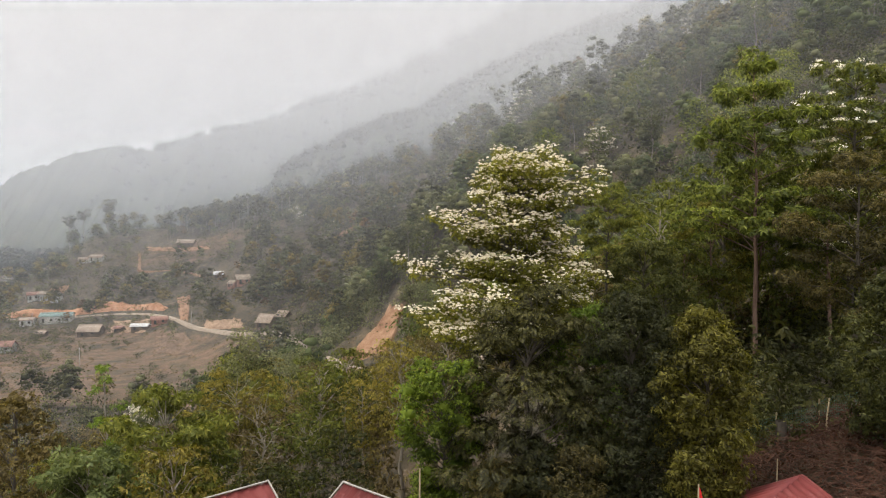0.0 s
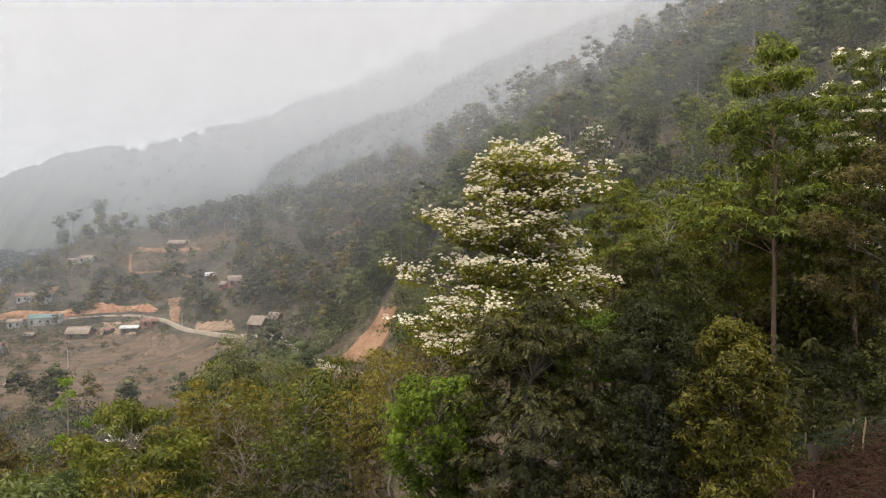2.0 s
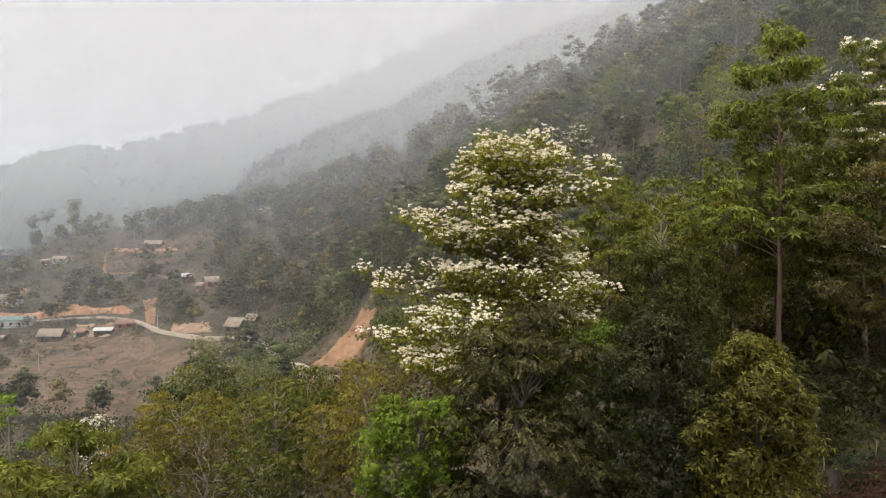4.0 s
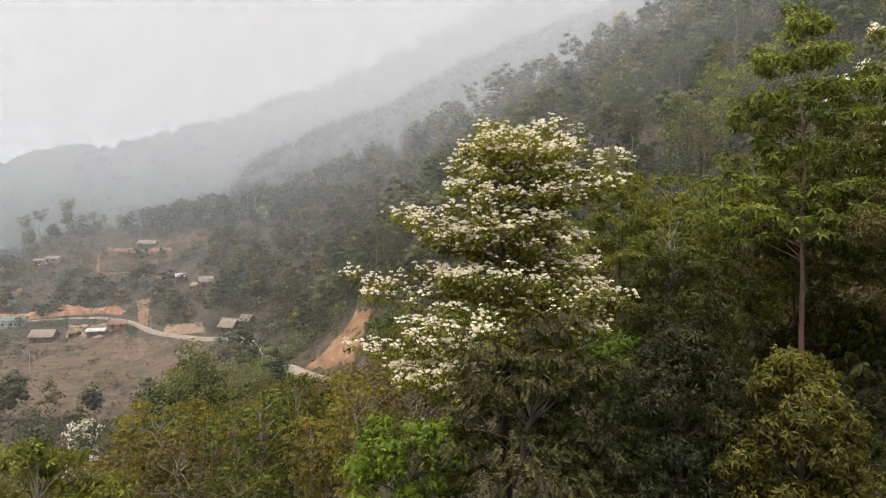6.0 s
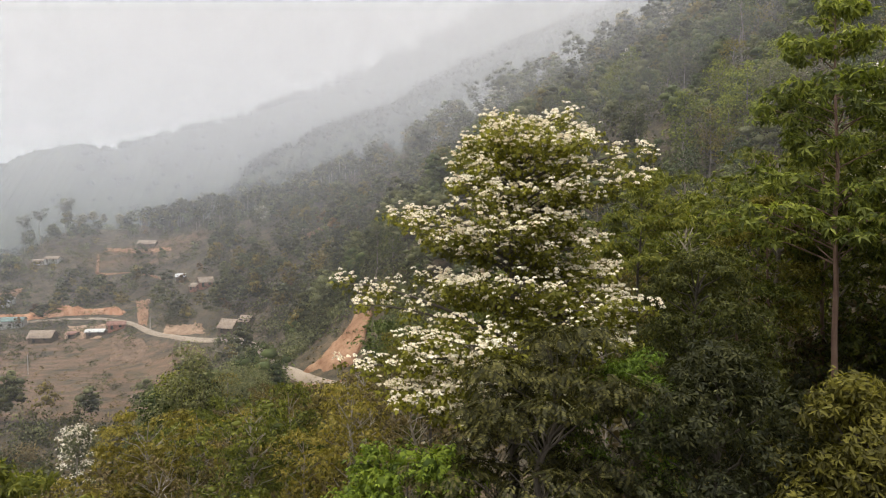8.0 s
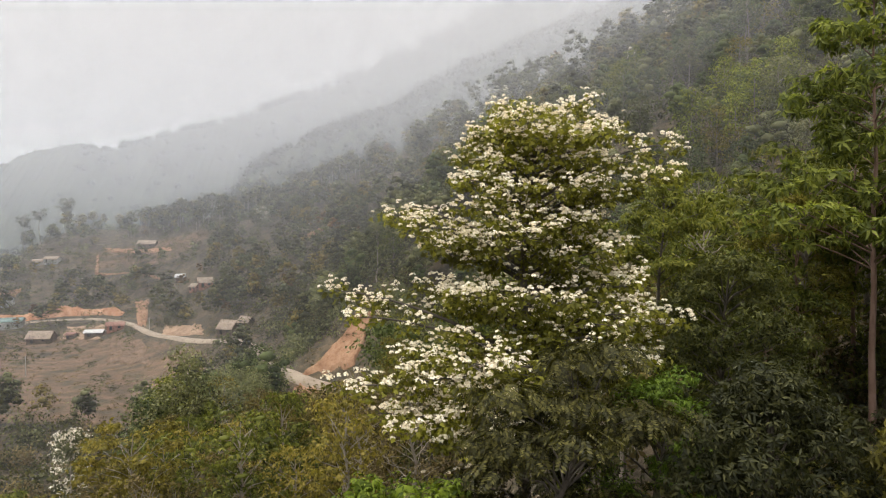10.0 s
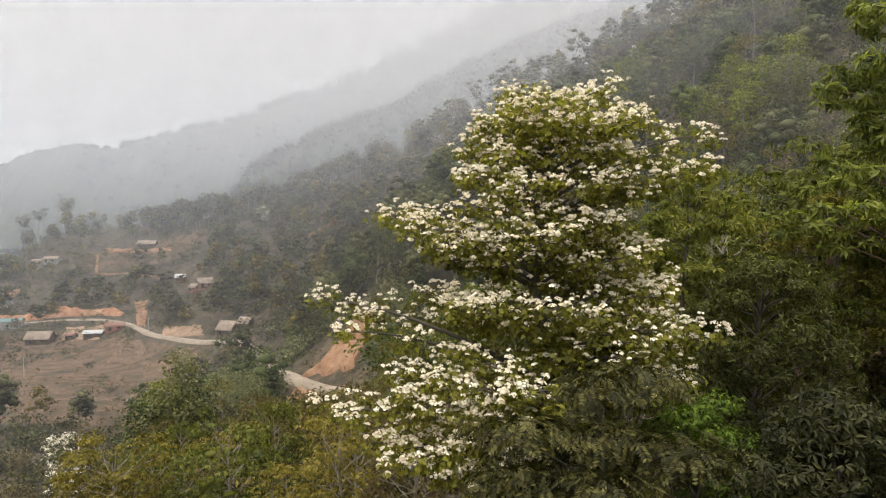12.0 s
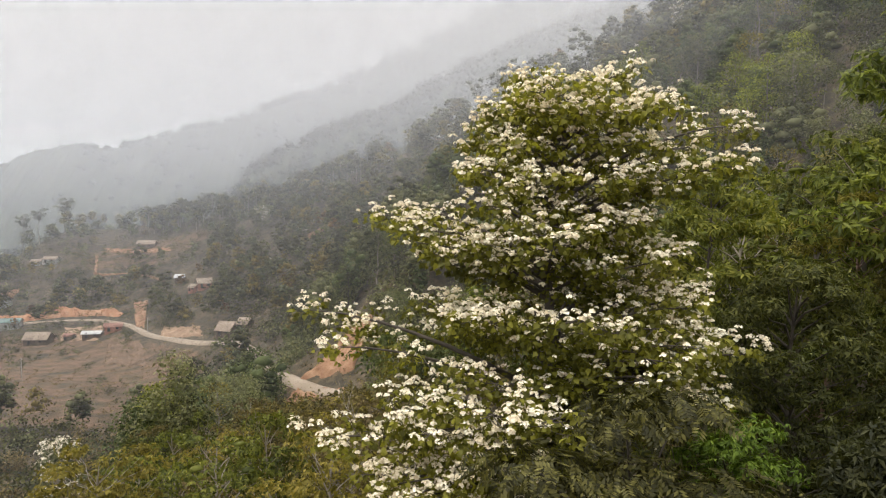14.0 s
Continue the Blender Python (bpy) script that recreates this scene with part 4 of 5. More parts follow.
LOW = dict(height=(1.8, 3.4), spread=(1.2, 1.8), low=(0.1, 0.2), pads=9, pad_r=0.8)
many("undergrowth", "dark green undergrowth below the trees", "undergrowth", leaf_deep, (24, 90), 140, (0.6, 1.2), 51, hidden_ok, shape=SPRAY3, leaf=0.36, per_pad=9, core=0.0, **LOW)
many("undergrowth", "olive and brown scrub on the slope", "undergrowth", leaf_olive, (24, 100), 150, (0.6, 1.2), 52, hidden_ok, shape=SPRAY3, leaf=0.36, per_pad=9, core=0.0, **LOW)
many("undergrowth", "olive shrubs in front of the road bend", "undergrowth", leaf_olive, (46, 112), 300, (0.9, 1.7), 57, lambda x, y: clearing(x, y) and y > 45, lo=-0.24, hi=-0.06, shape=SPRAY3, leaf=0.34, per_pad=9, core=0.0, **LOW)
def bare_bend(x, y):
    on_scar = -28 < x < -13.5 and 136 < y < 149
    return -48 < x < -4 and not on_scar and not road_near(x, y, 2.6) and (y > 146 or x > -12 or lumps(x, y, 3.0) > 0.3)


many("undergrowth", "grey-green scrub round the road bend", "undergrowth", leaf_grey, (118, 205), 700, (0.7, 1.5), 59, bare_bend, lo=-0.35, hi=0.0, leaf=0.5, per_pad=12, core=0.0, **LOW)
many("undergrowth", "dry brownish scrub on the slope", "undergrowth", leaf_brown, (26, 185), 300, (0.6, 1.3), 53, hidden_ok, shape=SPRAY3, leaf=0.4, per_pad=6, core=0.0, **LOW)


def low_scrub(x, y):
    return low_side(x, y) and in_view(x, y) and not road_near(x, y, 3.0) and lumps(x, y, 11.0) > -0.25


many("undergrowth", "dry brownish bushes on the open side of the spur", "undergrowth", leaf_brown, (80, 172), 330, (0.8, 1.7), 66, low_scrub, lo=-0.74, hi=-0.38, leaf=0.4, per_pad=14, core=0.0, **LOW)
many("undergrowth", "dull green bushes on the open side of the spur", "undergrowth", leaf_moss, (80, 172), 200, (0.8, 1.6), 67, low_scrub, lo=-0.74, hi=-0.38, leaf=0.4, per_pad=14, core=0.0, **LOW)


def right_stand(x, y):
    return x > 8 and not (y < 31 and x < 12)


# low bushes and ferns: shade under the trees put into leaf_deep and leaf_shade
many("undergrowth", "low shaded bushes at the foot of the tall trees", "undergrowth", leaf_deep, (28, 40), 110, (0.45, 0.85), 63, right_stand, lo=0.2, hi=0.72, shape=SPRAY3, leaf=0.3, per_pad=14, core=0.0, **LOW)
many("undergrowth", "shaded bushes below the tall trees", "undergrowth", leaf_green, (35, 62), 150, (0.8, 1.4), 60, right_stand, lo=0.2, hi=0.72, shape=SPRAY3, leaf=0.25, per_pad=12, core=0.0, **LOW)
many("undergrowth", "ferns and bushes behind the brushwood, coloured dark for shade", "undergrowth", leaf_shade, (18.5, 30), 150, (0.45, 0.9), 58, yard_edge, lo=0.3, hi=0.72, shape=SPRAY5, leaf=0.26, per_pad=9, core=0.0, **LOW)


def filler_ok(x, y):
    return in_view(x, y) and wood_spot(x, y) and not clearing(x, y) and not low_side(x, y)


many("slope_woods", "grey-green forest trees filling the near slope", "woods", leaf_grey, (70, 118), 150, (0.6, 1.0), 44, filler_ok, leaf=0.42, per_pad=80, pads=9, pad_r=1.6, core=0.0)
many("slope_woods", "green forest trees filling the near slope", "woods", leaf_mid, (70, 118), 150, (0.55, 1.0), 45, filler_ok, leaf=0.42, per_pad=80, pads=9, pad_r=1.7, core=0.0)
many("slope_woods", "dense grey-green forest crowns on the slope", "woods", leaf_grey, (112, 190), 260, (0.65, 1.1), 64, filler_ok, leaf=0.5, per_pad=40, pads=9, pad_r=1.9, core=0.6)
many("slope_woods", "dense green forest crowns on the slope", "woods", leaf_mid, (112, 195), 300, (0.65, 1.1), 65, filler_ok, leaf=0.5, per_pad=40, pads=9, pad_r=1.9, core=0.6)


def hill_spot(x, y):
    return wood_spot(x, y) and y < 330 - 1.1 * x - (0.0022 * x * x if x < 0 else 0)


def crest_spot(x, y):
    return hill_spot(x, y) and (x > -185 or lumps(x, y, 5.0) > 0.2)


many("far_woods", "dark mixed forest covering the hillside", "woods", leaf_deep, (172, 470), 1250, (0.65, 1.25), 41, crest_spot, leaf=0.72, per_pad=24, pads=9, pad_r=2.0)
many("far_woods", "grey-green forest trees on the hillside", "woods", leaf_grey, (172, 470), 900, (0.65, 1.3), 42, crest_spot, leaf=0.72, per_pad=24, pads=9, pad_r=2.0)
many("far_woods", "olive forest trees on the hillside", "woods", leaf_olive, (172, 470), 420, (0.6, 1.2), 46, hill_spot, leaf=0.72, per_pad=24, pads=9, pad_r=1.9)
many("far_woods", "rust brown dry trees among the forest", "woods", leaf_rust, (172, 450), 170, (0.5, 0.9), 43, hill_spot, leaf=0.62, per_pad=18, pads=8)


def crest_line(x, y):
    return -185 < x < -30 and -26 < y - (318 - 1.1 * x - 0.0022 * x * x) < 4 and not open_ground(x, y)


many("crest_woods", "tall dark trees along the hill crest", "woods", leaf_deep, (330, 450), 420, (1.0, 1.45), 62, crest_line, lo=-0.5, hi=-0.06, leaf=0.6, per_pad=18, pads=8, low=(0.45, 0.6), trunks=bark_grey)
FLOOR = dict(height=(2.5, 5.0), spread=(1.8, 2.8), low=(0.05, 0.15), pads=4, pad_r=1.7, leaf=0.75, per_pad=16, core=0.0)
many("thicket", "dark thicket under the hillside trees", "thicket", leaf_deep, (120, 470), 2300, (0.7, 1.4), 47, hill_spot, **FLOOR)
many("thicket", "grey-green thicket under the hillside trees", "thicket", leaf_grey, (120, 470), 1400, (0.7, 1.4), 48, hill_spot, **FLOOR)
many("valley_woods", "hazy dark woods on the valley floor beyond the hill", "woods", far_leaf, (540, 800), 800, (1.0, 1.8), 49, lambda x, y: x < -150, lo=-0.8, hi=-0.2, height=(6, 9), spread=(3, 5), low=(0.1, 0.2), pads=4, pad_r=3.0, leaf=1.4, per_pad=9)

# ---- lone trees on the end of the hill ----
for lx, ly, top, sd in ((-229, 444, 23.5, 71), (-233, 447, 21.5, 72), (-247, 444, 16.5, 73), (-257, 444, 13, 74)):
    gz = ground_z(lx, ly)
    tree("lone_tree", "tall lone tree with bare trunk and small dark crown", "tree", lx, ly, sd, leaf_deep, bark_grey, "lone trees on the hill end", height=top - gz, spread=4.2, low=0.68, pads=9, pad_r=2.4,
         shape=BROAD, leaf=0.75, per_pad=34, flat=0.4, form="umbrella", trunk_r=0.24, sides=5)


# ---- pale flowering trees in the woods ----
def pale_tree(x, y, height, spread, seed, low=0.35):
    root = new("flowering_tree")
    far = y > 90
    wood, leaves = grow(seed, height=height, spread=spread, low=low, pads=22, pad_r=1.1, shape=BROAD if far else SPRAY3, leaf=0.5 if far else 0.3, per_pad=16 if far else 40, flat=0.4, form="round", trunk_r=0.15)
    _, flowers = grow(seed, height=height + 0.25, spread=spread * 1.03, low=low, pads=22, pad_r=1.15, shape=BROAD, leaf=0.22, per_pad=28, flat=0.42, form="round", trunk_r=0.02)
    mesh_part("trunk", wood, bark_grey, root, smooth=True)
    mesh_part("crown", leaves, leaf_grey, root)
    mesh_part("blossom", flowers, petal, root, "pale cream blossom")
    root.matrix_world = pose(x, y, ground_z(x, y) - 0.2)
    return tagged(root, "forest tree in pale cream blossom", "tree", "flowering trees in the woods")


for px, py, ph, ps, sd in ((71, 180, 11, 3.2, 81), (17, 261, 13, 4.5, 82), (26, 148, 10, 3.2, 83), (20, 273, 12, 4.5, 84), (-60, 309, 10, 3.5, 85), (-89, 358, 11, 4.0, 86), (-62, 127, 11.5, 3.0, 87), (34, 222, 11, 3.6, 88),
                           (50, 199, 11, 3.4, 89), (64, 212, 12, 4.0, 91)):
    pale_tree(px, py, ph, ps, sd)
pale_tree(-48.5, 101, 12.4, 1.7, 90, 0.72)
# ---- earth cuttings ----
earth_red = rough_material("earth_red", (0.125, 0.06, 0.03), (0.225, 0.122, 0.066), (0.33, 0.215, 0.135), 0.4, 0.95, 0.6, 7.0, 0.3)
earth_orange = rough_material("earth_orange", (0.22, 0.095, 0.045), (0.36, 0.18, 0.095), (0.48, 0.31, 0.2), 0.3, 0.95, 0.6, 7.0, 0.3)
earth_pale = rough_material("earth_pale", (0.17, 0.1, 0.06), (0.27, 0.175, 0.11), (0.36, 0.26, 0.18), 0.35, 0.95, 0.7, 6.0, 0.4)
earth_dry = rough_material("earth_dry", (0.06, 0.038, 0.021), (0.115, 0.072, 0.042), (0.19, 0.122, 0.075), 0.3, 0.95, 0.6, 7.0, 0.3)


def earth_patch(label, corners, material, lift=0.35, gully=0.6, n=36, seed=1):
    """Raw earth laid over the slope between four corners (foot left, foot right, top right, top left), its rim sinking unevenly into the ground."""
    rg = np.random.default_rng(seed)
    u, v = np.meshgrid(np.linspace(0, 1, n), np.linspace(0, 1, n))
    c = np.array(corners, float)
    p = ((1 - u) * (1 - v))[..., None] * c[0] + (u * (1 - v))[..., None] * c[1] + (u * v)[..., None] * c[2] + ((1 - u) * v)[..., None] * c[3]
    width = np.linalg.norm(c[1] - c[0])
    ph = rg.uniform(0, 6, 4)
    ridge = lumps(p[..., 0] * 1.5 + ph[0], p[..., 1] + ph[1], 1.6) * 0.45 + lumps(p[..., 0] + ph[2], p[..., 1] * 0.6, 0.7) * 0.3 + rg.normal(0, 0.3, u.shape)
    edge = np.minimum(np.minimum(u, 1 - u), np.minimum(v, 1 - v)) + 0.03 * np.sin(u * 17 + ph[3]) + 0.03 * np.sin(v * 13 + ph[1])
    z = ground_height(p[..., 0], p[..., 1]) + lift + gully * 0.5 * ridge - 1.6 * (1 - step(0.0, 0.12, edge))
    i, j = np.meshgrid(np.arange(n - 1), np.arange(n - 1), indexing="ij")
    a = (i * n + j).ravel()
    f = np.concatenate([np.stack([a, a + 1, a + n + 1], 1), np.stack([a, a + n + 1, a + n], 1)])
    ob = mesh_part("earth_cut", (np.stack([p[..., 0].ravel(), p[..., 1].ravel(), z.ravel()], 1), f), material)
    return tagged(ob, label, "earth bank", kind="structure")


earth_patch("steep orange earth scar of a road cutting", [(-27, 142.6), (-16, 139), (-13.8, 148.8), (-17.4, 152.6)], earth_red, 0.9, 0.6, 48, 2)
earth_patch("fallen orange earth at the foot of the cutting", [(-30, 139), (-20, 131), (-17, 135), (-27, 142)], earth_red, 0.3, 0.6, 30, 3)
earth_patch("raw red earth gap running up the bank", [(-118.5, 283), (-114, 281), (-128, 319), (-137, 323)], earth_red, 0.6, 0.5, 26, 4)
earth_patch("bare terrace round the hill house", [(-190, 403), (-136, 378), (-140, 386), (-196, 414)], earth_red, 0.25, 0.8, 40, 5)
PATH_LINE = smooth_line([(-190, 399), (-186, 391), (-180, 378), (-174.5, 367.5), (-166, 365), (-155.3, 363.5), (-145.4, 357.3), (-136, 349), (-127.8, 340.2)], 8)
tagged(mesh_part("footpath", road_mesh(PATH_LINE, 0.6, 0.35), earth_red, smooth=True), "narrow orange earth path along the hillside", "path", kind="structure")
earth_patch("dry eroded slope below the road", [(-117.5, 252), (-93.5, 237), (-111, 272), (-132, 289)], earth_dry, 0.3, 0.7, 44, 8)
earth_patch("pale earth bank above the road", [(-105, 269), (-80, 248), (-86, 261), (-107, 279)], earth_pale, 0.7, 1.0, 36, 9)
earth_patch("dry yard among the sheds", [(-153, 288), (-130, 280), (-133, 297), (-160, 308)], earth_pale, 0.25, 0.6, 30, 10)
earth_patch("small bare red patch on the slope", [(-58, 300), (-49, 298), (-50, 308), (-58, 310)], earth_red, 0.5, 0.5, 16, 11)
earth_patch("red earth beside the white building", [(-221, 352), (-209, 352), (-211, 368), (-222, 368)], earth_red, 0.6, 0.7, 22, 12)


def road_bank():
    """The raw face cut into the hill above the village road."""
    part_line = ROAD_LINE[(ROAD_LINE[:, 0] > -222) & (ROAD_LINE[:, 0] < -136)]
    fine = smooth_line(part_line[::3], 12)
    d = np.gradient(fine, axis=0)
    d /= np.linalg.norm(d, axis=1)[:, None]
    side = np.stack([-d[:, 1], d[:, 0]], 1)
    z = ground_height(fine[:, 0], fine[:, 1]) + 0.5
    rg = np.random.default_rng(4)
    n = len(fine)
    fade = np.sin(np.pi * np.linspace(0.04, 0.96, n)) ** 0.35
    tops = 4.0 * fade * (1 + 0.25 * np.sin(np.arange(n) / 9.0) + rg.normal(0, 0.06, n))
    vs = []
    for off, k in ((3.0, -0.05), (3.5, 0.3), (4.0, 0.62), (4.6, 0.9), (5.4, 1.0), (8.5, 0.1)):
        p = fine + side * (off + rg.normal(0, 0.25, (n, 1)))
        vs.append(np.stack([p[:, 0], p[:, 1], z + tops * k], 1))
    i, j = np.meshgrid(np.arange(5), np.arange(n - 1), indexing="ij")
    a = (i * n + j).ravel()
    f = np.concatenate([np.stack([a, a + 1, a + n + 1], 1), np.stack([a, a + n + 1, a + n], 1)])
    return tagged(mesh_part("earth_cut", (np.concatenate(vs), f), earth_orange), "orange earth face cut beside the road", "earth bank", kind="structure")


road_bank()

# ---- houses ----
roof_grey = rough_material("roof_weathered", (0.12, 0.09, 0.066), (0.21, 0.16, 0.12), (0.3, 0.24, 0.185), 0.5, 0.8)
roof_pale = rough_material("roof_pale_metal", (0.3, 0.3, 0.3), (0.42, 0.42, 0.41), (0.52, 0.52, 0.5), 0.4, 0.5)
roof_teal = rough_material("roof_teal_metal", (0.07, 0.12, 0.11), (0.10, 0.165, 0.15), (0.15, 0.21, 0.19), 0.4, 0.5)
roof_rust = rough_material("roof_rust", (0.11, 0.05, 0.035), (0.18, 0.085, 0.06), (0.25, 0.14, 0.11), 0.5, 0.75)
roof_red = rough_material("roof_red_metal", (0.085, 0.012, 0.011), (0.125, 0.02, 0.018), (0.165, 0.036, 0.032), 0.8, 0.55, 0.15)
wall_white = rough_material("wall_plaster", (0.3, 0.29, 0.27), (0.42, 0.41, 0.38), (0.5, 0.49, 0.46), 0.5, 0.9)
wall_wood = rough_material("wall_boards", (0.05, 0.035, 0.025), (0.09, 0.065, 0.045), (0.14, 0.105, 0.075), 0.8, 0.85)
wall_brick = rough_material("wall_brick", (0.16, 0.07, 0.045), (0.24, 0.11, 0.075), (0.3, 0.16, 0.11), 0.9, 0.9)
dark_opening = rough_material("dark_wood", (0.02, 0.018, 0.015), (0.035, 0.03, 0.026), (0.05, 0.045, 0.04), 1.0, 0.7)
trim_white = rough_material("trim_white", (0.2, 0.18, 0.16), (0.3, 0.28, 0.25), (0.38, 0.36, 0.33), 1.5, 0.8)


def box(cx, cy, cz, sx, sy, sz):
    v = np.array([(x, y, z) for z in (-0.5, 0.5) for y in (-0.5, 0.5) for x in (-0.5, 0.5)]) * (sx, sy, sz) + (cx, cy, cz)
    f = [(0, 2, 3), (0, 3, 1), (4, 5, 7), (4, 7, 6), (0, 1, 5), (0, 5, 4), (2, 6, 7), (2, 7, 3), (0, 4, 6), (0, 6, 2), (1, 3, 7), (1, 7, 5)]
    return v, np.array(f)


def roof_sheet(length, run, drop, thick, waves):
    """One corrugated slope: ridge along x at y = 0, falling by drop over run towards -y."""
    n = waves * 4 + 1
    x = np.linspace(-length / 2, length / 2, n)
    w = 0.03 * np.sin(np.arange(n) * np.pi / 2)
    rows = []
    for t in (0, thick):
        for f in (0.0, 0.5, 1.0):
            rows.append(np.stack([x, np.full(n, -run * f), -drop * f + w - t], 1))
    quads = []
    for a, b in ((0, 1), (1, 2), (2, 5), (5, 4), (4, 3), (3, 0)):
        for i in range(n - 1):
            quads += [(a * n + i, b * n + i, b * n + i + 1), (a * n + i, b * n + i + 1, a * n + i + 1)]
    return np.concatenate(rows), np.array(quads)


def house(name, label, x, y, yaw, w, d, wall_h, rise, wall_mat, roof_mat, doors=1, windows=1, over=0.5, z=None, trim=None):
    """A gabled house: walls with gables, two roof slopes, doors, windows and corner posts."""
    root = new(name)
    v = np.array([(-w / 2, -d / 2, -1.2), (w / 2, -d / 2, -1.2), (w / 2, d / 2, -1.2), (-w / 2, d / 2, -1.2), (-w / 2, -d / 2, wall_h), (w / 2, -d / 2, wall_h), (w / 2, d / 2, wall_h), (-w / 2, d / 2, wall_h),
                  (-w / 2, 0, wall_h + rise), (w / 2, 0, wall_h + rise)])
    f = np.array([(0, 1, 5), (0, 5, 4), (2, 3, 7), (2, 7, 6), (1, 2, 6), (1, 6, 5), (5, 6, 9), (3, 0, 4), (3, 4, 7), (7, 4, 8)])
    mesh_part("wall", (v, f), wall_mat, root)
    run = d / 2 + over
    drop = rise * run / (d / 2)
    for turn in (0, 180):
        sheet = mesh_part("roof", roof_sheet(w + 2 * over, run, drop, 0.08, max(8, int(w * 2.6))), roof_mat, root)
        sheet.matrix_local = pose(0, 0, wall_h + rise + 0.1, 0, 0, turn)
    if trim is not None:
        for sx in (-1, 1):
            for turn in (-1, 1):
                a = np.array([sx * (w / 2 + over), 0, wall_h + rise + 0.2])
                b = np.array([sx * (w / 2 + over), turn * run, wall_h + rise + 0.2 - drop])
                mesh_part("verge_board", tube([a, b], [0.04, 0.04], 4), trim, root)
        mesh_part("ridge_cap", tube([(-w / 2 - over, 0, wall_h + rise + 0.17), (w / 2 + over, 0, wall_h + rise + 0.17)], [0.04, 0.04], 5), trim, root)
    slots = doors + windows
    for i in range(slots):
        sx = -w / 2 + w * (i + 0.5) / slots
        if i % 2 == 0 and i // 2 < doors or i >= 2 * windows:
            door = mesh_part("door", box(sx, -d / 2 - 0.02, 0.95, 0.95, 0.08, 1.9), dark_opening, root)
        else:
            win = mesh_part("window", box(sx, -d / 2 - 0.02, 1.35, 1.0, 0.08, 0.9), dark_opening, root)
            mesh_part("window_frame", joined([box(sx, -d / 2 - 0.05, 1.35, 0.07, 0.08, 0.95), box(sx, -d / 2 - 0.05, 0.86, 1.15, 0.12, 0.08)]), wall_wood, win)
    for sx in (-1, 1):
        mesh_part("post", tube([(sx * (w / 2 + over * 0.6), -d / 2 - over * 0.7, -1.2), (sx * (w / 2 + over * 0.6), -d / 2 - over * 0.7, wall_h - 0.15)], [0.07, 0.06], 5), wall_wood, root)
    root.matrix_world = pose(x, y, ground_z(x, y) + 0.25 if z is None else z, 0, 0, yaw)
    return tagged(root, label, "house")


house("farmhouse", "low wooden farmhouse with a weathered grey-brown roof", -157.8, 287, 4, 8.6, 6.5, 2.0, 2.3, wall_wood, roof_grey)
house("shed", "long open shed with a pale metal roof", -136.5, 286, 8, 6.4, 3.6, 1.7, 0.8, wall_wood, roof_pale)
house("shed", "small shed with a rusty red roof", -129.5, 288.5, 20, 6.0, 4.0, 1.9, 1.1, wall_brick, roof_rust)
house("shed", "small wooden shed with a dull rusty roof", -146.5, 288, -6, 3.0, 2.6, 1.7, 0.7, wall_wood, roof_rust)
house("stilt_house", "wooden house with a hipped grey thatched roof", -69.6, 238.5, -18, 5.0, 5.2, 1.9, 2.3, wall_wood, roof_grey)
house("stilt_house", "smaller wooden house beside its twin", -63.6, 237.2, -22, 3.6, 3.6, 1.4, 1.5, wall_wood, roof_grey)
house("hill_house", "long weathered house on the bare hill terrace", -162.6, 399, 2, 9.0, 5.0, 2.0, 1.7, wall_wood, roof_grey)
house("cabin", "tiny cabin with a bright pale roof", -120.3, 333, 14, 3.6, 3.6, 1.6, 1.2, wall_wood, roof_pale)
house("brick_house", "brick house with weathered grey roofs", -101.0, 309, 28, 5.4, 5.0, 2.2, 1.8, wall_brick, roof_grey)
house("brick_house", "small lean-to house with brick walls", -105.4, 309.5, -30, 3.4, 3.4, 1.7, 1.2, wall_brick, roof_grey)
house("village_house", "pale roofed house among the trees", -213, 396, -12, 8.0, 4.6, 2.0, 1.3, wall_white, roof_grey)
house("village_house", "low pale roofed house among the trees", -222, 398, 10, 5.0, 4.0, 1.8, 1.0, wall_white, roof_grey)
house("roadside_house", "long plastered house with a teal metal roof", -188.5, 314.5, 14, 13.0, 6.0, 3.0, 1.3, wall_white, roof_teal, 1, 3)
house("roadside_house", "grey annex beside the teal roofed house", -199.5, 310, 14, 5.5, 5.0, 2.4, 0.9, wall_white, roof_grey)
house("row_house", "white plastered row house with dark doors", -213, 350, -20, 12.0, 5.0, 3.0, 1.2, wall_white, roof_grey, 4, 3)
house("row_house", "small white house end with a rusty roof", -222.5, 351, 30, 5.0, 4.5, 2.6, 1.3, wall_white, roof_rust)
house("shed", "shed with a red metal roof and pale wall", -172.5, 253.5, 12, 7.0, 5.0, 2.3, 1.5, wall_white, roof_rust)
house("shed", "little grey roofed shed among shrubs", -178.4, 286, 0, 4.0, 3.0, 1.3, 0.8, wall_wood, roof_grey)


def utility_pole(x, y, h):
    root = new("utility_pole")
    mesh_part("pole", tube([(0, 0, -0.6), (0, 0, h)], [0.16, 0.1], 8), trim_white, root, smooth=True)
    mesh_part("crossarm", box(0, 0, h - 0.6, 1.2, 0.1, 0.1), trim_white, root)
    root.matrix_world = pose(x, y, ground_z(x, y), 0, 0, 12)
    return tagged(root, "slim pale concrete utility pole in the field", "utility pole")


utility_pole(-134, 236, 6.2)
utility_pole(-112, 278.5, 5.0)
utility_pole(-196, 308, 6.0)


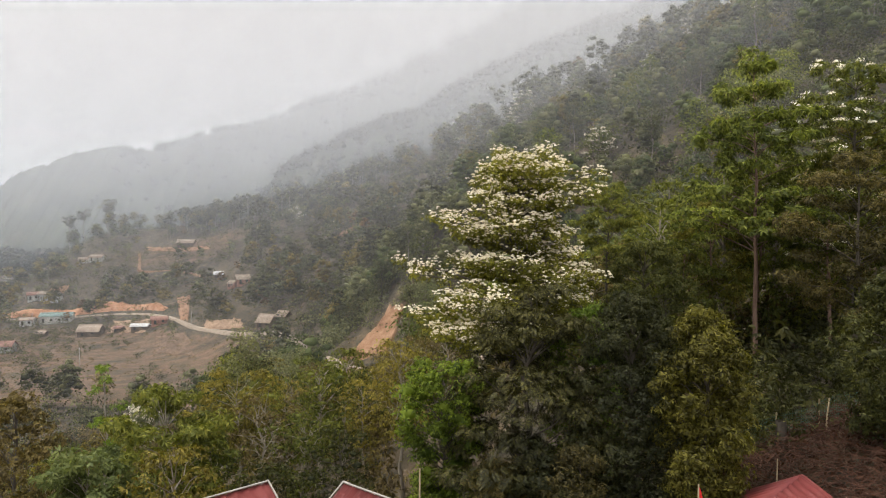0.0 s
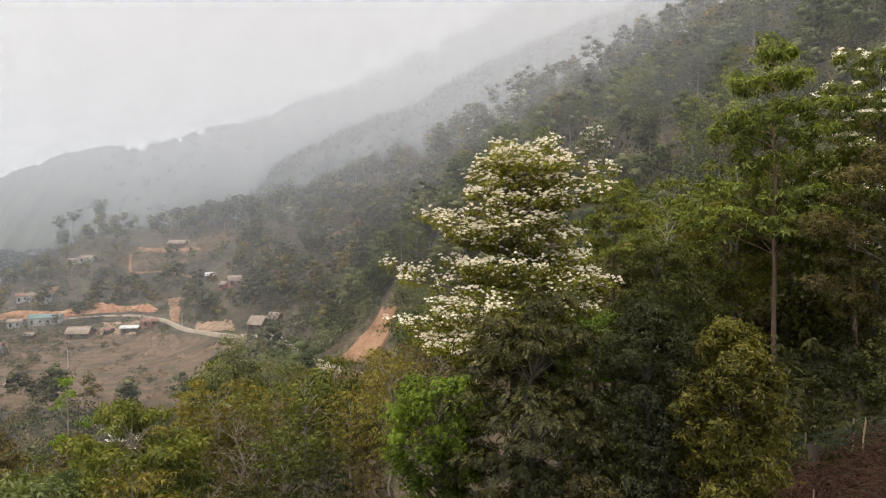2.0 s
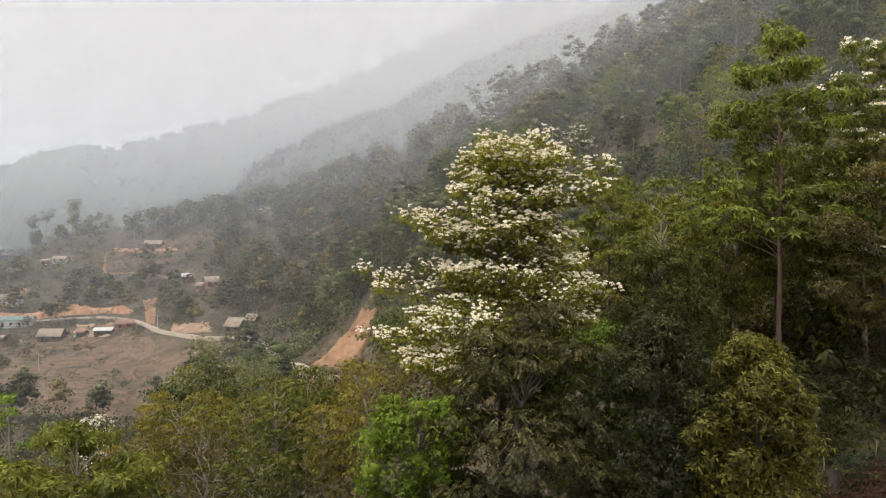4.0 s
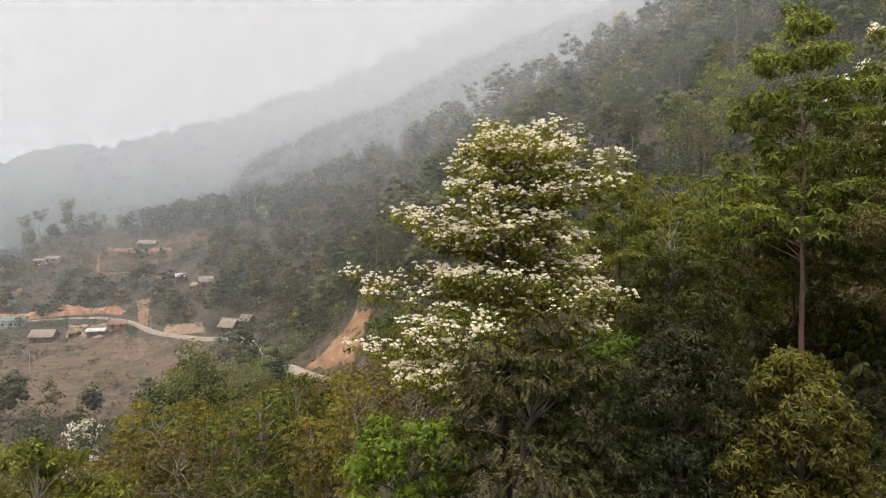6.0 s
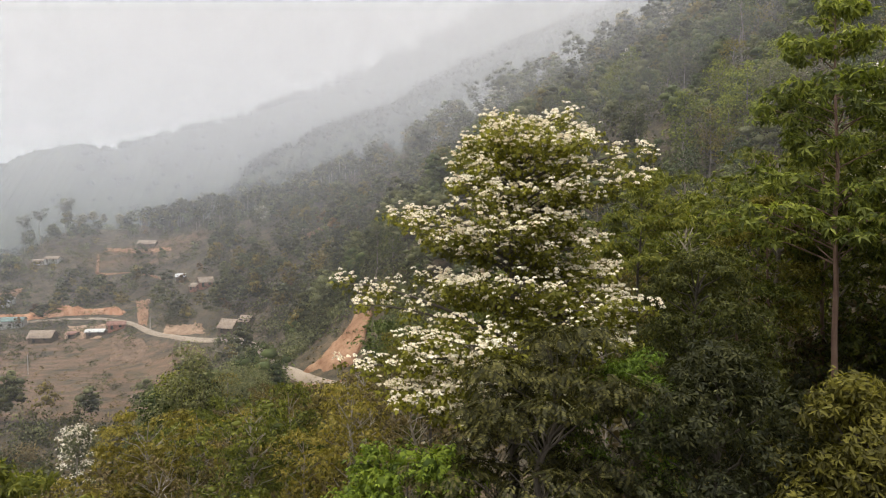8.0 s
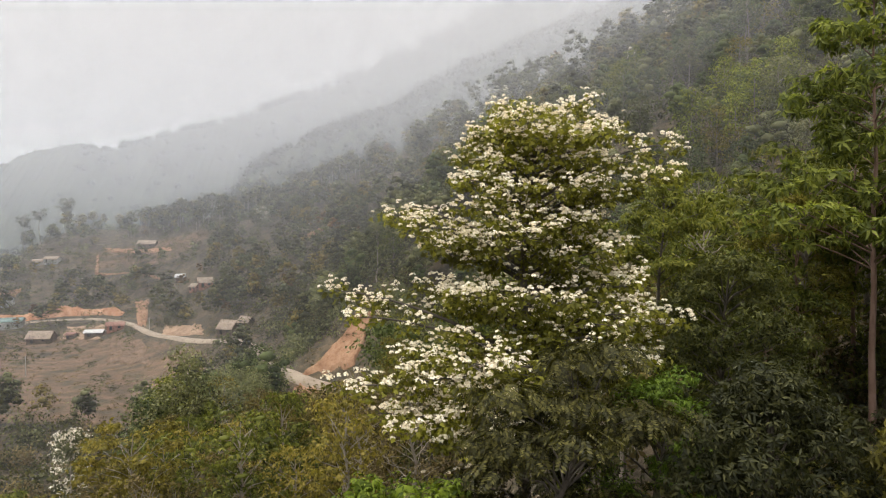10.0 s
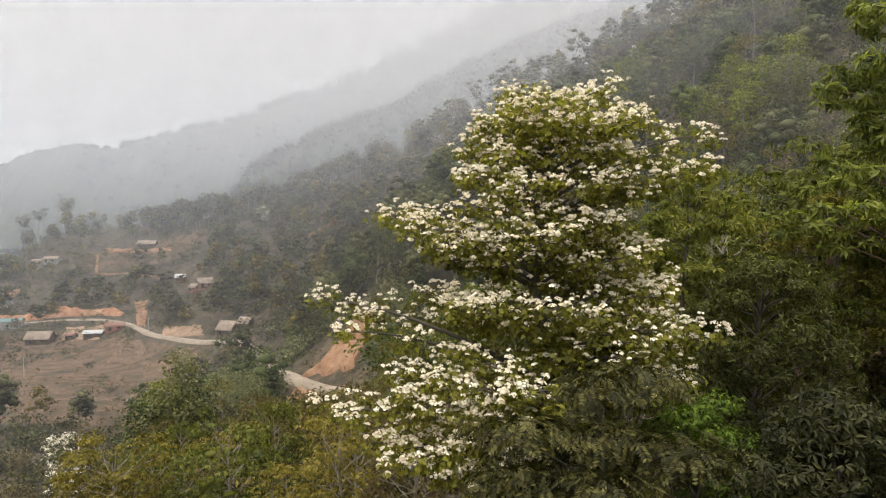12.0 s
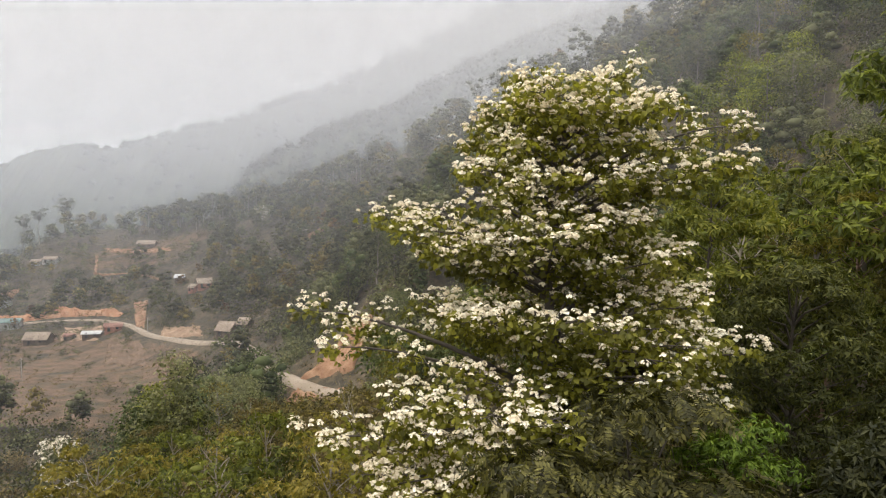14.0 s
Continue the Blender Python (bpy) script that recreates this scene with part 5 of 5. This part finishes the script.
# shrubs and rough grass in the fields and round the houses
def field_shrub(x, y):
    if road_near(x, y, 3.0) or village_mask(x, y) < 0.2 and not plot_near(x, y) and not open_ground(x, y) and not road_near(x, y, 15):
        return False
    if math.hypot(x + 157.8, y - 284) < 8 or math.hypot(x + 136, y - 282) < 8 or -130 < x < -84 and 228 < y - 0.9 * (-x - 108) < 262 and math.sin(x * 1.7 + y) < 0.8:
        return False
    thick = lumps(x, y, 7.0) + 0.6 * lumps(x + 40, y, 17.0) + 1.2 * step(-120, -170, x) * step(225, 240, y) + 0.9 * (step(262, 285, y)) + (0.7 if plot_near(x, y) or open_ground(x, y) else 0) + (1.0 if village_mask(x, y) < 0.2 and x > -110 else 0)
    return bool(thick > 0.75)


many("shrubs", "dark shrubs scattered over the dry fields", "shrubs", leaf_deep, (160, 400), 1900, (0.5, 1.25), 54, field_shrub, lo=-0.74, hi=-0.15, leaf=0.4, per_pad=14, height=(1.6, 3.4), spread=(1.2, 2.2), low=(0.05, 0.2), pads=5, pad_r=0.95, core=0.3)
many("shrubs", "grey-green bushes round the village plots", "shrubs", leaf_grey, (160, 425), 1300, (0.5, 1.4), 55, field_shrub, lo=-0.74, hi=-0.15, leaf=0.4, per_pad=14, height=(1.6, 3.6), spread=(1.2, 2.2), low=(0.05, 0.2), pads=5, pad_r=0.95, core=0.3)


def grass_spot(x, y):
    return (village_mask(x, y) > 0.2 or plot_near(x, y) or open_ground(x, y) or road_near(x, y, 15)) and not road_near(x, y, 2.5)


many("dry_grass", "tufts of dry grass and weeds on the fields", "grass", leaf_brown, (125, 420), 4200, (0.5, 1.3), 56, grass_spot, lo=-0.74, hi=-0.1, leaf=0.45, per_pad=4, core=0.0, height=(0.4, 0.9), spread=(0.5, 1.2), low=(0.05, 0.2), pads=4, pad_r=0.6)

# ---- the yard below the start ----
house("red_roof_hut", "small hut with a red metal roof and pale verge boards", -9.3, 24.2, 45, 4.2, 3.4, 2.2, 1.1, wall_wood, roof_red, z=-1.35, over=0.3, trim=trim_white)
house("red_roof_hut", "small hut with a red metal roof and pale verge boards", -3.1, 24.6, -38, 3.6, 3.4, 2.2, 1.1, wall_wood, roof_red, z=-1.35, over=0.3, trim=trim_white)
house("red_roof_hut", "hut with a faded red corrugated roof under the trees", 8.6, 19.6, 48, 2.6, 3.0, 2.0, 0.85, wall_wood, roof_red, z=1.55, over=0.3)

flag_red = rough_material("flag_cloth", (0.45, 0.01, 0.01), (0.6, 0.015, 0.015), (0.7, 0.03, 0.03), 2.0, 0.8)
stake_wood = rough_material("stake_bamboo", (0.25, 0.19, 0.11), (0.36, 0.28, 0.17), (0.45, 0.37, 0.24), 3.0, 0.7)
net_teal = rough_material("net_teal", (0.02, 0.08, 0.06), (0.035, 0.13, 0.1), (0.05, 0.17, 0.14), 2.0, 0.8)


def red_flag(x, y, top):
    root = new("flag")
    gz = ground_z(x, y)
    mesh_part("pole", tube([(0, 0, -0.3), (0.02, 0, top - gz)], [0.025, 0.018], 6), stake_wood, root)
    u, v = np.meshgrid(np.linspace(0, 1, 9), np.linspace(0, 1, 12))
    cx = 0.03 + u * 0.34 * (0.25 + 0.75 * v)
    cloth = np.stack([cx, 0.05 * np.sin(u * 9 + v * 2) * u, top - gz - 0.04 - v * 0.75 - 0.25 * u], -1).reshape(-1, 3)
    i, j = np.meshgrid(np.arange(11), np.arange(8), indexing="ij")
    a = (i * 9 + j).ravel()
    mesh_part("cloth", (cloth, np.concatenate([np.stack([a, a + 1, a + 10], 1), np.stack([a, a + 10, a + 9], 1)])), flag_red, root, "limp bright red cloth", True)
    root.matrix_world = pose(x, y, gz)
    return tagged(root, "small red flag hanging from a thin pole", "flag")


red_flag(5.5, 17.2, 5.52)


def stake(label, x, y, z0, z1, lean, r=0.03):
    ob = mesh_part("stake", tube([(0, 0, z0 - 0.5), (lean * 0.5, 0, (z0 + z1) / 2), (lean, 0, z1)], [r, r * 0.95, r * 0.85], 6), stake_wood, smooth=True)
    ob.location = (x, y, 0)
    return tagged(ob, label, "stake")


stake("pale bamboo stake leaning by the net fence", 12.45, 25.2, 4.4, 5.65, 0.12)
stake("thin wooden stake in the brush", 9.6, 22.4, 2.6, 4.4, 0.02, 0.022)
stake("thin grey stake in the brush", 12.0, 22.0, 3.4, 3.75, 0.0, 0.025)
stake("weathered wooden post against the vine", -1.7, 22.5, -1.5, 3.9, 0.05, 0.035)


def net_fence():
    root = new("net_fence")
    xs = np.linspace(9.8, 13.8, 60)
    ys = 26.3 - 0.18 * (xs - 9.8) + 0.1 * np.sin(xs * 3)
    gz = ground_height(xs, ys)
    strands = []
    for k in range(9):
        h = 0.1 + 0.1 * k
        strands.append(tube(np.stack([xs, ys + 0.03 * np.sin(xs * 5 + k), gz + h + 0.05 * np.sin(xs * 2)], 1), np.full(60, 0.005), 3))
    for i in range(0, 60):
        strands.append(tube([(xs[i], ys[i], gz[i]), (xs[i], ys[i], gz[i] + 0.95)], [0.004, 0.004], 3))
    mesh_part("net", joined(strands), net_teal, root)
    for i in (0, 20, 40, 59):
        mesh_part("post", tube([(xs[i], ys[i], gz[i] - 0.3), (xs[i], ys[i], gz[i] + 1.05)], [0.03, 0.03], 5), stake_wood, root)
    return tagged(root, "teal green net fence along the brush", "fence")


net_fence()

stump = mesh_part("tree_stump", tube([(0, 0, -0.3), (0.02, 0, 0.4), (0, 0.02, 1.0)], [0.26, 0.2, 0.18], 9), bark_dark, smooth=True)
stump.location = (11.0, 25.4, ground_z(11.0, 25.4))
tagged(stump, "dark cut tree stump in the brush", "stump")

brush_brown = rough_material("brush_twigs", (0.03, 0.012, 0.006), (0.062, 0.025, 0.013), (0.12, 0.052, 0.028), 1.5, 0.9)
leaf_litter = leaf_material("leaves_dead", (0.016, 0.007, 0.004), (0.046, 0.019, 0.01), (0.1, 0.045, 0.024))
rg = np.random.default_rng(31)
twigs = []
for _ in range(2600):
    bx, by = rg.uniform(8.2, 14.5), rg.uniform(18.5, 25.6)
    bz = ground_z(bx, by) + rg.uniform(0, 0.55)
    a, ln = rg.uniform(0, 6.28), rg.uniform(0.25, 1.1)
    tip = (bx + ln * math.cos(a), by + ln * math.sin(a), bz + rg.normal(0, 0.18))
    twigs.append(tube(curve_points((bx, by, bz), tip, 0.08, 3, 0.03, rg), (0.014, 0.01, 0.005), 3))
litter_pos = np.stack([rg.uniform(7.5, 15, 6000), rg.uniform(17, 25.8, 6000), np.zeros(6000)], 1)
litter_pos[:, 2] = ground_height(litter_pos[:, 0], litter_pos[:, 1]) + rg.uniform(0.02, 0.4, 6000)
brush = mesh_part("brush_pile", joined(twigs), brush_brown)
mesh_part("dry_leaves", scatter(LANCE, litter_pos, np.tile([0, 0, 1.0], (6000, 1)), rg.uniform(0.12, 0.3, 6000), rg, 0.6), leaf_litter, brush)
tagged(brush, "heap of cut reddish brown brushwood on the slope", "brushwood", kind="stuff")
